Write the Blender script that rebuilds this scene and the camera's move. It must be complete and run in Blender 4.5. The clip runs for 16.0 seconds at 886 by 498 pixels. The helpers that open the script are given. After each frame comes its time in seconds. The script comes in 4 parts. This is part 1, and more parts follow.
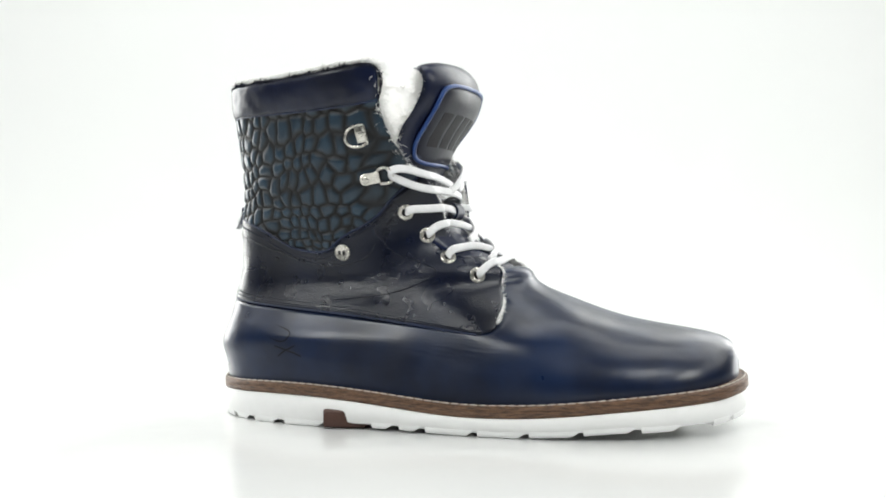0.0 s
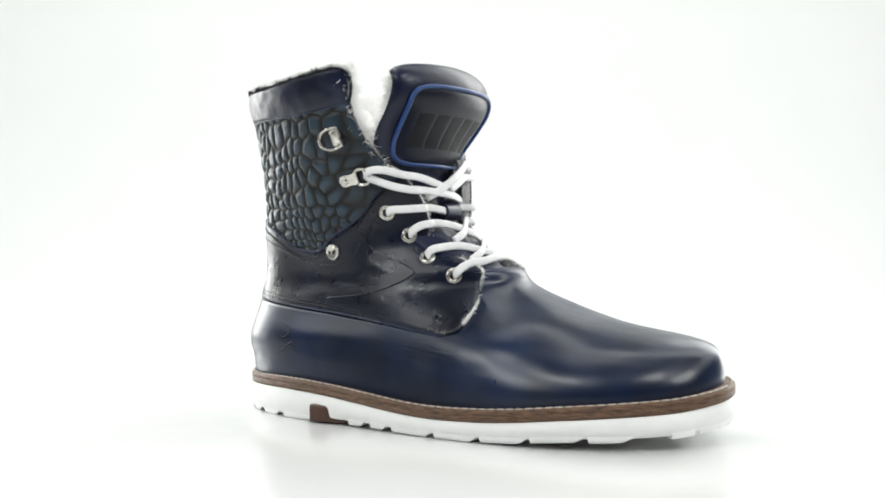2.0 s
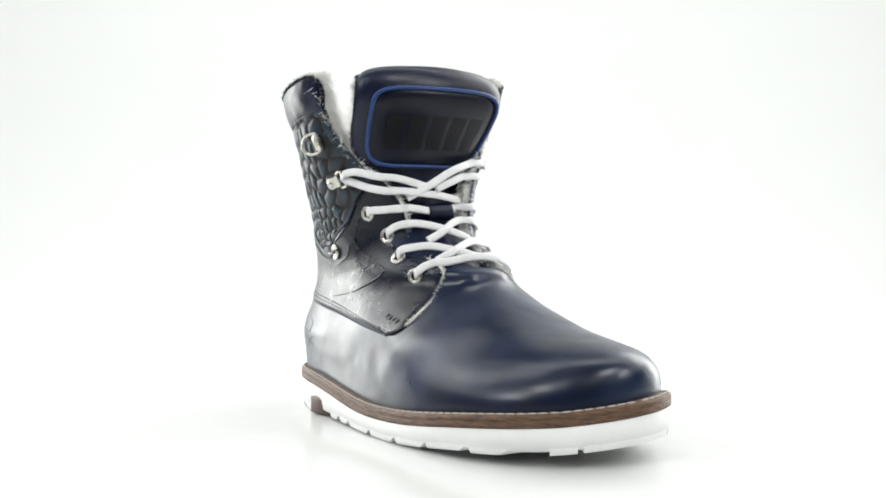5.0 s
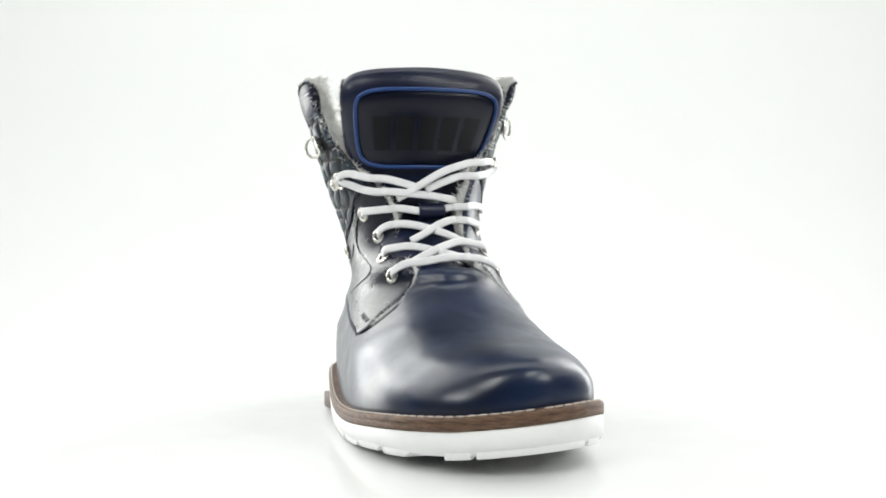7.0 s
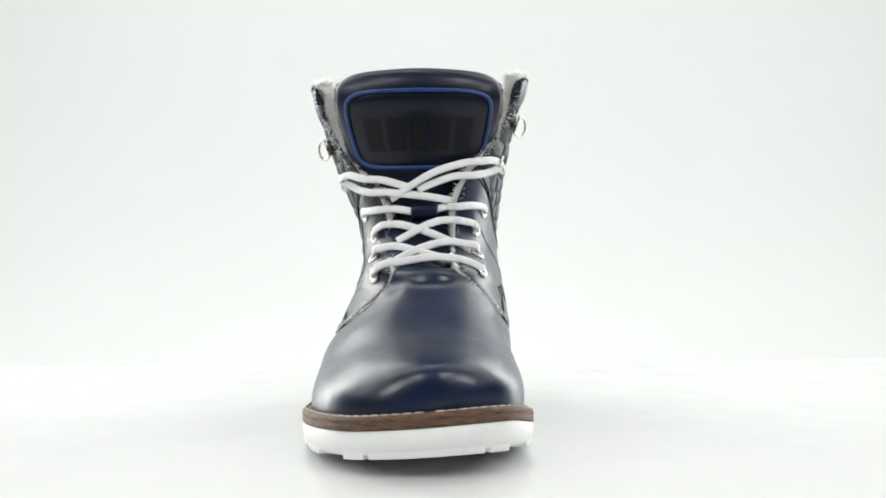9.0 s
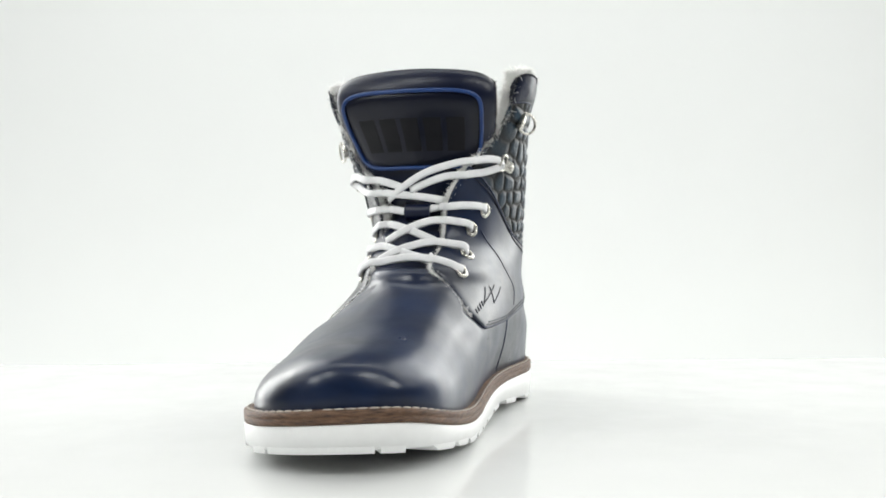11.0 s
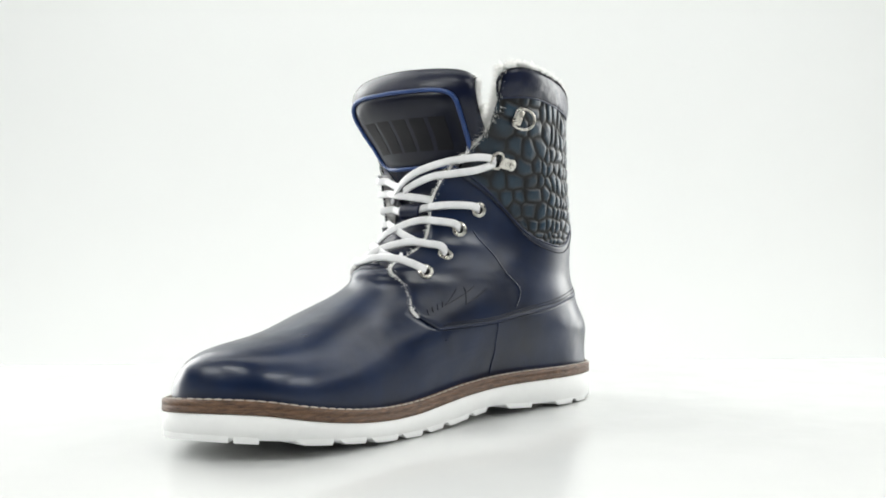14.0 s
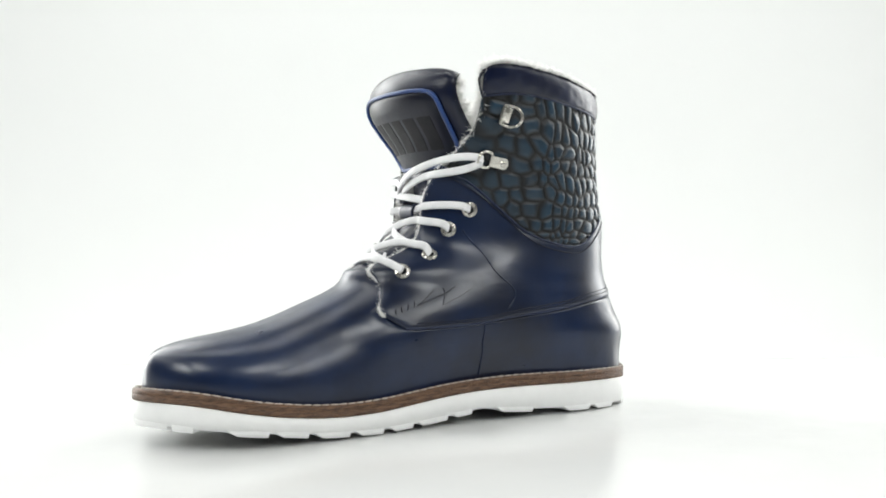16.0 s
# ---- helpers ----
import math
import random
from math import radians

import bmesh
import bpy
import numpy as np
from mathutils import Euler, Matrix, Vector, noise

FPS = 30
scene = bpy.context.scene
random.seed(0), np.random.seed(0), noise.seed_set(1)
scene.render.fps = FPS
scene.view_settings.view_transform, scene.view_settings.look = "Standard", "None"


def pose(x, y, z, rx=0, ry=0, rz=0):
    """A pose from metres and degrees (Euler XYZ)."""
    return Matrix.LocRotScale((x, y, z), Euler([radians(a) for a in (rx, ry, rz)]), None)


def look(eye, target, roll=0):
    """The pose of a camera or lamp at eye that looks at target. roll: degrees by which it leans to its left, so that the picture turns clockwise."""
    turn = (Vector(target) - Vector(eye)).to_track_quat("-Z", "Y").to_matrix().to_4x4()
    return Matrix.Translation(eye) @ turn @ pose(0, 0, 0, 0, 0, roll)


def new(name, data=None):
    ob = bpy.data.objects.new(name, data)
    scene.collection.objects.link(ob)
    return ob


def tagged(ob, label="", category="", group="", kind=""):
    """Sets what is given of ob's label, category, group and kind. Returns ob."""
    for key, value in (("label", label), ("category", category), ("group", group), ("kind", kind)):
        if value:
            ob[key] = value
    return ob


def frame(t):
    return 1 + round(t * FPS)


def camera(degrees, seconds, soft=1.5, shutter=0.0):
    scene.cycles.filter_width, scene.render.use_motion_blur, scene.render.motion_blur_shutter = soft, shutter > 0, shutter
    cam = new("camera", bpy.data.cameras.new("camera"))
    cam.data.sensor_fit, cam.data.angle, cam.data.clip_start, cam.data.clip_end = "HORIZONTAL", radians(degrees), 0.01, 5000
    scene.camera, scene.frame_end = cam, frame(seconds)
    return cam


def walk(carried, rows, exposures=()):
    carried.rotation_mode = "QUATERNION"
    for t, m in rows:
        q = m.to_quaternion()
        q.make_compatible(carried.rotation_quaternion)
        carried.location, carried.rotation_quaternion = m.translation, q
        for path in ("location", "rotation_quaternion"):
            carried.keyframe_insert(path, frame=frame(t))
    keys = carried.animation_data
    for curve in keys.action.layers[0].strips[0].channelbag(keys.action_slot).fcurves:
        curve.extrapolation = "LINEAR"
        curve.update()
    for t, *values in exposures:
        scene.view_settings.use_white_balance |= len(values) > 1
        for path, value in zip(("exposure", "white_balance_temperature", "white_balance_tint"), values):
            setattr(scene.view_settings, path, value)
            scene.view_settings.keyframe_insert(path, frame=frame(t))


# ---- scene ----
cam = camera(45.0, 16.0, soft=1.8)
EYE = (0.0040, -0.66, 0.1059)
STAND = look(EYE, (0.0040, 0.0, 0.10243), -0.497)
walk(cam, [(0.0, STAND), (16.0, STAND)], exposures=[(0.0, -0.18), (4.0, -0.18), (6.5, -0.20), (9.0, -0.36), (12.5, -0.36), (16.0, -0.25)])

# ---- light: a white product table with softboxes, no daylight ----
world = bpy.data.worlds.new("studio_air")
scene.world = world
world.use_nodes = True
world.node_tree.nodes["Background"].inputs[0].default_value = (0.95, 0.98, 1.0, 1)
world.node_tree.nodes["Background"].inputs[1].default_value = 0.25


def area(name, eye, target, w, h, watts, spread=180, colour=(0.988, 1.0, 0.970)):
    data = bpy.data.lights.new(name, "AREA")
    data.shape, data.size, data.size_y, data.energy, data.color = "RECTANGLE", w, h, watts, colour
    data.spread = radians(spread)
    ob = new(name, data)
    ob.matrix_world = look(eye, target)
    return ob


area("softbox_west", (-1.15, 0.05, 0.70), (0, 0.08, 0.12), 0.55, 0.40, 1.8)
area("softbox_east", (1.15, 0.05, 0.70), (0, 0.08, 0.12), 0.55, 0.40, 1.8)
area("softbox_rear_west", (-0.95, 0.85, 0.98), (0, -0.30, 0.10), 1.0, 0.80, 5.6, 115)
area("softbox_rear_east", (0.95, 0.85, 0.98), (0, -0.30, 0.10), 1.0, 0.80, 5.0, 115)
area("strip_west", (-1.25, 1.12, 0.42), (0, -0.15, 0.12), 0.55, 0.95, 6.6, 120)
area("strip_east", (1.25, 1.12, 0.42), (0, -0.15, 0.12), 0.55, 0.95, 5.6, 120)
area("lamp_front_west", (-0.45, -0.70, 0.95), (0, -0.10, 0.05), 0.24, 0.24, 4.0)
area("lamp_front_east", (0.45, -0.70, 0.95), (0, -0.10, 0.05), 0.24, 0.24, 4.0)
area("lamp_side_west", (-1.05, -0.75, 0.75), (0, -0.10, 0.05), 0.34, 0.30, 6.4)
area("lamp_side_east", (1.05, -0.75, 0.75), (0, -0.10, 0.05), 0.34, 0.30, 6.4)
# unseen fill lamps, added to bring the backdrop to an even white
area("backdrop_fill_high", (0.0, 0.35, 1.75), (0.0, 1.5, 0.3), 4.2, 0.35, 42.0)
area("backdrop_fill_low", (0.0, 0.50, -0.50), (0.0, 1.5, 0.0), 4.2, 0.30, 23.5)


# ---- materials ----
def material(name, colour, rough=0.5, metal=0.0, specular=0.5):
    m = bpy.data.materials.new(name)
    m.use_nodes = True
    b = m.node_tree.nodes["Principled BSDF"]
    b.inputs["Base Color"].default_value = (*colour, 1)
    b.inputs["Roughness"].default_value = rough
    b.inputs["Metallic"].default_value = metal
    b.inputs["Specular IOR Level"].default_value = specular
    return m, m.node_tree.nodes, m.node_tree.links, b


def noise_tex(n, l, scale, detail=4.0, rough=0.55, stretch=None):
    co = n.new("ShaderNodeTexCoord")
    t = n.new("ShaderNodeTexNoise")
    t.inputs["Scale"].default_value, t.inputs["Detail"].default_value, t.inputs["Roughness"].default_value = scale, detail, rough
    if stretch:
        mp = n.new("ShaderNodeMapping")
        mp.inputs["Scale"].default_value = stretch
        l.new(co.outputs["Object"], mp.inputs["Vector"])
        l.new(mp.outputs["Vector"], t.inputs["Vector"])
    else:
        l.new(co.outputs["Object"], t.inputs["Vector"])
    return t


def ramp(n, l, src, stops):
    r = n.new("ShaderNodeValToRGB")
    while len(r.color_ramp.elements) < len(stops):
        r.color_ramp.elements.new(0.5)
    for e, (p, c) in zip(r.color_ramp.elements, stops):
        e.position, e.color = p, (*c, 1)
    l.new(src, r.inputs["Fac"])
    return r.outputs["Color"]


def span(n, l, src, lo, hi):
    r = n.new("ShaderNodeMapRange")
    r.inputs["To Min"].default_value, r.inputs["To Max"].default_value = lo, hi
    l.new(src, r.inputs["Value"])
    return r.outputs["Result"]


def bump(n, l, b, src, strength, dist, under=None):
    k = n.new("ShaderNodeBump")
    k.inputs["Strength"].default_value, k.inputs["Distance"].default_value = strength, dist
    l.new(src, k.inputs["Height"])
    if under:
        l.new(under.outputs["Normal"], k.inputs["Normal"])
    l.new(k.outputs["Normal"], b.inputs["Normal"])
    return k


def leather(name, dark, light, rough=(0.3, 0.42), grain=900, deep=0.25, wrinkle=0.0, gloss=0.5):
    m, n, l, b = material(name, light, 0.4, 0.0, gloss)
    big = noise_tex(n, l, 20, 4, 0.55)
    l.new(ramp(n, l, big.outputs["Fac"], [(0.32, dark), (0.68, light)]), b.inputs["Base Color"])
    mid = noise_tex(n, l, 70, 3, 0.55)
    l.new(span(n, l, mid.outputs["Fac"], rough[0] - 0.05, rough[1] + 0.07), b.inputs["Roughness"])
    skin = noise_tex(n, l, 130, 5, 0.6)
    k0 = bump(n, l, b, skin.outputs["Fac"], 0.09, 0.0008)
    pores = noise_tex(n, l, grain, 3, 0.6)
    k = bump(n, l, b, pores.outputs["Fac"], deep, 0.0005, k0)
    if wrinkle:
        v = n.new("ShaderNodeTexVoronoi")
        v.feature = "DISTANCE_TO_EDGE"
        v.inputs["Scale"].default_value = 480
        warp = noise_tex(n, l, 60, 3)
        mx = n.new("ShaderNodeVectorMath")
        mx.operation = "MULTIPLY_ADD"
        mx.inputs[1].default_value = (0.02, 0.02, 0.02)
        co = n.new("ShaderNodeTexCoord")
        mp = n.new("ShaderNodeMapping")
        mp.inputs["Scale"].default_value = (1.0, 0.75, 1.5)
        l.new(co.outputs["Object"], mp.inputs["Vector"])
        l.new(warp.outputs["Color"], mx.inputs[0])
        l.new(mp.outputs["Vector"], mx.inputs[2])
        l.new(mx.outputs["Vector"], v.inputs["Vector"])
        edge = n.new("ShaderNodeMapRange")
        edge.inputs["From Max"].default_value = 0.25
        l.new(v.outputs["Distance"], edge.inputs["Value"])
        k2 = bump(n, l, b, edge.outputs["Result"], wrinkle, 0.0005, k)
        folds = noise_tex(n, l, 75, 4, 0.6, (1, 0.6, 1.6))
        bump(n, l, b, folds.outputs["Fac"], 0.10, 0.0013, k2)
    return m


NAVY = leather("navy_leather", (0.0018, 0.004, 0.014), (0.0054, 0.0158, 0.052), (0.27, 0.36), 600, 0.09, 0.0, 0.52)
GRAINED = leather("navy_grained_leather", (0.0016, 0.0026, 0.008), (0.0032, 0.0065, 0.021), (0.24, 0.32), 600, 0.06, 0.16, 0.48)
SOFT_NAVY = leather("navy_tongue_leather", (0.0016, 0.0035, 0.015), (0.0035, 0.0085, 0.036), (0.30, 0.40), 600, 0.25, 0.0, 0.4)
PATCH = leather("charcoal_patch_leather", (0.0016, 0.0026, 0.009), (0.003, 0.0050, 0.018), (0.30, 0.40), 500, 0.15, 0.0, 0.32)
PIPING = leather("blue_piping", (0.010, 0.040, 0.160), (0.014, 0.055, 0.210), (0.35, 0.45))
MARK = leather("black_print", (0.0015, 0.0015, 0.004), (0.0025, 0.0025, 0.006), (0.5, 0.6), 900, 0.2, 0.0, 0.28)
THREAD = leather("navy_thread", (0.003, 0.005, 0.015), (0.005, 0.008, 0.022), (0.6, 0.8))
BRIGHT_EDGE = leather("blue_cut_edge", (0.003, 0.008, 0.030), (0.006, 0.016, 0.060), (0.45, 0.6))


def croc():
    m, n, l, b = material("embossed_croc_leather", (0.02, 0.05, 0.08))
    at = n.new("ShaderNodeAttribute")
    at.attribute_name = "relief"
    # colour follows relief height: near black at the lowest, teal at the highest
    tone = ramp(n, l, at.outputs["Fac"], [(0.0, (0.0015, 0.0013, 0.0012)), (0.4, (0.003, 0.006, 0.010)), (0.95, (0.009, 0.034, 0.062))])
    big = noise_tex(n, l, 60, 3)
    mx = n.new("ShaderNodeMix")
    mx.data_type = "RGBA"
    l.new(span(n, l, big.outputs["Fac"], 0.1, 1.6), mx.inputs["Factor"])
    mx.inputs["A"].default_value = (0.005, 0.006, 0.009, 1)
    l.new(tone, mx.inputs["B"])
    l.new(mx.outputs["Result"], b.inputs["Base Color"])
    mid = noise_tex(n, l, 300, 4)
    relief_rough = n.new("ShaderNodeMath")
    relief_rough.operation = "ADD"
    l.new(span(n, l, mid.outputs["Fac"], -0.08, 0.08), relief_rough.inputs[0])
    l.new(span(n, l, at.outputs["Fac"], 0.66, 0.33), relief_rough.inputs[1])
    l.new(relief_rough.outputs["Value"], b.inputs["Roughness"])
    fine = noise_tex(n, l, 500, 4)
    bump(n, l, b, fine.outputs["Fac"], 0.35, 0.0006)
    return m


CROC = croc()


def plain(name, dark, light, scale, rough, grain, deep, dist, metal=0.0, stretch=None, specular=0.5):
    m, n, l, b = material(name, light, rough, metal, specular)
    t = noise_tex(n, l, scale, 5, 0.6, stretch)
    l.new(ramp(n, l, t.outputs["Fac"], [(0.3, dark), (0.7, light)]), b.inputs["Base Color"])
    f = noise_tex(n, l, grain, 4, 0.6, stretch)
    l.new(span(n, l, f.outputs["Fac"], max(0.02, rough - 0.08), rough + 0.08), b.inputs["Roughness"])
    bump(n, l, b, f.outputs["Fac"], deep, dist)
    return m


RUBBER = plain("white_rubber", (0.84, 0.845, 0.84), (0.88, 0.885, 0.88), 90, 0.5, 700, 0.15, 0.0003)
WELT = plain("brown_stacked_leather", (0.030, 0.014, 0.008), (0.200, 0.105, 0.056), 150, 0.55, 500, 0.7, 0.0009, 0, (1, 1, 7))
BROWN = plain("dark_brown_rubber", (0.045, 0.020, 0.014), (0.075, 0.032, 0.022), 80, 0.5, 300, 0.3, 0.0004)
STITCH = plain("ecru_waxed_thread", (0.42, 0.38, 0.33), (0.68, 0.64, 0.58), 300, 0.7, 1500, 0.6, 0.0004)
FLEECE = plain("white_sheep_fleece", (0.93, 0.925, 0.90), (0.97, 0.965, 0.955), 70, 0.95, 260, 0.5, 0.002, 0, None, 0.1)
FLEECE.node_tree.nodes["Principled BSDF"].inputs["Subsurface Weight"].default_value = 0.6
FLEECE.node_tree.nodes["Principled BSDF"].inputs["Subsurface Radius"].default_value = (0.004, 0.004, 0.004)
LACE = plain("white_waxed_lace", (0.76, 0.76, 0.78), (0.86, 0.86, 0.87), 150, 0.5, 1400, 0.5, 0.0004)
NICKEL = plain("brushed_nickel", (0.52, 0.50, 0.46), (0.68, 0.66, 0.61), 200, 0.28, 900, 0.15, 0.0003, 1.0)
# near black: painted shade inside the eyelets, and the button's dark marks
HOLE_SHADE_AND_MARK = plain("black_hole_shade_and_mark", (0.006, 0.006, 0.008), (0.010, 0.010, 0.014), 200, 0.7, 500, 0.2, 0.0003)
TABLE = plain("white_acrylic_table", (0.64, 0.648, 0.645), (0.67, 0.678, 0.675), 2.0, 0.16, 25, 0.003, 0.0002, 0, None, 0.35)
PAPER = plain("white_backdrop_paper", (0.80, 0.815, 0.81), (0.83, 0.845, 0.84), 1.2, 0.8, 40, 0.05, 0.001, 0, None, 0.2)
GREY_WALL = plain("grey_studio_wall", (0.035, 0.035, 0.037), (0.05, 0.05, 0.052), 1.5, 0.85, 30, 0.1, 0.002)


# ---- mesh helpers ----
def part(name, mesh, mat, parent=None, label="", smooth=True):
    if isinstance(mesh, bmesh.types.BMesh):
        bmesh.ops.recalc_face_normals(mesh, faces=mesh.faces)
        data = bpy.data.meshes.new(name)
        mesh.to_mesh(data)
        mesh.free()
    else:
        data = mesh
    if not data.materials:
        data.materials.append(mat)
    if smooth:
        data.polygons.foreach_set("use_smooth", [True] * len(data.polygons))
    ob = new(name, data)
    if parent:
        ob.parent = parent
    if label:
        tagged(ob, label=label)
    return ob


def cubic(xk, x):
    """Weights of a natural cubic spline with knots xk at the places x."""
    xk, x = np.asarray(xk, float), np.asarray(x, float)
    n, h = len(xk), np.diff(xk)
    a, b = np.eye(n), np.zeros((n, n))
    for i in range(1, n - 1):
        a[i, i - 1:i + 2] = h[i - 1], 2 * (h[i - 1] + h[i]), h[i]
        b[i, i - 1:i + 2] = 6 / h[i - 1], -6 / h[i - 1] - 6 / h[i], 6 / h[i]
    m = np.linalg.solve(a, b)
    i = np.clip(np.searchsorted(xk, x) - 1, 0, n - 2)
    hh = h[i]
    t = x - xk[i]
    r = hh - t
    w = np.zeros((len(x), n))
    q = np.arange(len(x))
    w[q, i] += 1 - t / hh
    w[q, i + 1] += t / hh
    return w + ((r ** 3 / hh - hh * r) / 6)[:, None] * m[i] + ((t ** 3 / hh - hh * t) / 6)[:, None] * m[i + 1]


def line(points, count):
    """A smooth curve of count points through the given ones."""
    p = np.asarray(points, float)
    d = np.r_[0, np.cumsum(np.linalg.norm(np.diff(p, axis=0), axis=1) + 1e-9)]
    d /= d[-1]
    fine = np.linspace(0, 1, 200)
    c = cubic(d, fine) @ p if len(p) > 2 else np.outer(1 - fine, p[0]) + np.outer(fine, p[1])
    e = np.r_[0, np.cumsum(np.linalg.norm(np.diff(c, axis=0), axis=1))]
    k = np.linspace(0, e[-1], count)
    return np.stack([np.interp(k, e, c[:, j]) for j in range(p.shape[1])], 1)


def normals(g):
    u, v = np.gradient(g, axis=1), np.gradient(g, axis=0)
    n = np.cross(u, v)
    return n / (np.linalg.norm(n, axis=-1, keepdims=True) + 1e-12)


def shell(outer, inner, closed=False):
    """A thick sheet between two grids of points (metres)."""
    rows, cols = outer.shape[:2]
    verts = np.concatenate([outer.reshape(-1, 3), inner.reshape(-1, 3)])
    k = rows * cols
    faces = []
    last = cols if closed else cols - 1
    for r in range(rows - 1):
        for c in range(last):
            d = (c + 1) % cols
            a, b, e, f = r * cols + c, r * cols + d, (r + 1) * cols + d, (r + 1) * cols + c
            faces.append((a, b, e, f))
            faces.append((k + f, k + e, k + b, k + a))
    for c in range(last):
        d = (c + 1) % cols
        faces.append((c, k + c, k + d, d))
        o = (rows - 1) * cols
        faces.append((o + d, k + o + d, k + o + c, o + c))
    if not closed:
        for r in range(rows - 1):
            a, b = r * cols, (r + 1) * cols
            faces.append((a, b, k + b, k + a))
            a, b = a + cols - 1, b + cols - 1
            faces.append((b, a, k + a, k + b))
    data = bpy.data.meshes.new("sheet")
    data.from_pydata(verts.tolist(), [], faces)
    bm = bmesh.new()
    bm.from_mesh(data)
    bpy.data.meshes.remove(data)
    return bm


def sweep(path, side, w, h, count=8, closed=False):
    """A flat oval band, w wide along side and h thick, along a path (metres)."""
    path = np.asarray(path)
    side = np.asarray(side, float)
    if side.ndim == 1:
        side = np.tile(side, (len(path), 1))
    if closed:
        tan = np.roll(path, -1, 0) - np.roll(path, 1, 0)
    else:
        tan = np.gradient(path, axis=0)
    tan /= np.linalg.norm(tan, axis=1, keepdims=True) + 1e-12
    side = side - (side * tan).sum(1, keepdims=True) * tan
    side /= np.linalg.norm(side, axis=1, keepdims=True) + 1e-12
    up = np.cross(tan, side)
    bm = bmesh.new()
    rings = []
    for p, s, u in zip(path, side, up):
        ring = []
        for k in range(count):
            a = 2 * math.pi * k / count
            ca, sa = math.cos(a), math.sin(a)
            ca = math.copysign(abs(ca) ** 0.6, ca)
            sa = math.copysign(abs(sa) ** 0.6, sa)
            ring.append(bm.verts.new(p + s * (ca * w / 2) + u * (sa * h / 2)))
        rings.append(ring)
    pairs = list(zip(rings, rings[1:])) + ([(rings[-1], rings[0])] if closed else [])
    for a, b in pairs:
        for k in range(count):
            bm.faces.new((a[k], a[(k + 1) % count], b[(k + 1) % count], b[k]))
    if not closed:
        bm.faces.new(rings[0][::-1])
        bm.faces.new(rings[-1])
    return bm


# ---- the studio ----
def box_mesh(x0, x1, y0, y1, z0, z1, bevel=0.0):
    bm = bmesh.new()
    bmesh.ops.create_cube(bm, size=1)
    for v in bm.verts:
        v.co = Vector(((x0 + x1) / 2 + v.co.x * (x1 - x0), (y0 + y1) / 2 + v.co.y * (y1 - y0), (z0 + z1) / 2 + v.co.z * (z1 - z0)))
    if bevel:
        bmesh.ops.bevel(bm, geom=bm.edges, offset=bevel, segments=2, affect="EDGES", profile=0.5)
    return bm


def structure(name, bm, mat, label, category):
    return tagged(part(name, bm, mat, None, label, False), category=category, kind="structure")


structure("table_top", box_mesh(-0.80, 0.80, -0.42, 0.30, -0.03, 0.0, 0.003), TABLE, "glossy white acrylic table top with soft reflections", "table top")


def backdrop_sheet():
    """White paper that hangs behind the table and runs out over the floor in a wide bend."""
    prof = [(0.6, -0.79)] + [(1.1 + 0.4 * math.sin(a), -0.39 - 0.4 * math.cos(a)) for a in np.linspace(0, math.pi / 2, 14)] + [(1.5, 1.7)]
    g = np.array([[(x, y, z) for x in np.linspace(-2.6, 2.6, 9)] for y, z in prof])
    n = np.array([0, 0.004, -0.004])
    return shell(g, g + n)


structure("backdrop", backdrop_sheet(), PAPER, "seamless white paper backdrop in an even curve", "backdrop")
structure("floor", box_mesh(-2.7, 2.7, -2.6, 1.8, -0.85, -0.80), GREY_WALL, "grey studio floor below the table", "floor")
structure("wall_south", box_mesh(-2.7, 2.7, -2.7, -2.6, -0.8, 2.4), GREY_WALL, "grey studio wall behind the camera", "wall")
structure("wall_north", box_mesh(-2.7, 2.7, 1.8, 1.9, -0.8, 2.4), GREY_WALL, "grey studio wall behind the backdrop", "wall")
structure("wall_west", box_mesh(-2.8, -2.7, -2.7, 1.9, -0.8, 2.4), GREY_WALL, "grey studio side wall", "wall")
structure("wall_east", box_mesh(2.7, 2.8, -2.7, 1.9, -0.8, 2.4), GREY_WALL, "grey studio side wall", "wall")
structure("ceiling", box_mesh(-2.8, 2.8, -2.7, 1.9, 2.4, 2.5), GREY_WALL, "dark grey studio ceiling", "ceiling")
# The last: rings from the welt up to the collar, in millimetres (y back, -y toe, z up).
Z_BACK = [20, 27, 34, 41, 48, 55, 62, 70, 80, 95, 115, 135, 160, 185, 207]
Z_FRONT = [27, 36, 45, 53, 58.5, 63, 71, 83, 93, 104, 120, 138, 163, 190, 213]
Y_BACK = [137.2, 137.5, 138.3, 139.9, 139.6, 137.1, 134.3, 131.8, 128.3, 125.2, 125.1, 123.2, 123.3, 124.9, 125.0]
Y_FRONT = [-179.2, -179.1, -177.0, -165.6, -137.1, -112.3, -89.2, -63.6, -56.8, -31.3, -24.5, -26.2, -32.9, -40.4, -44.9]
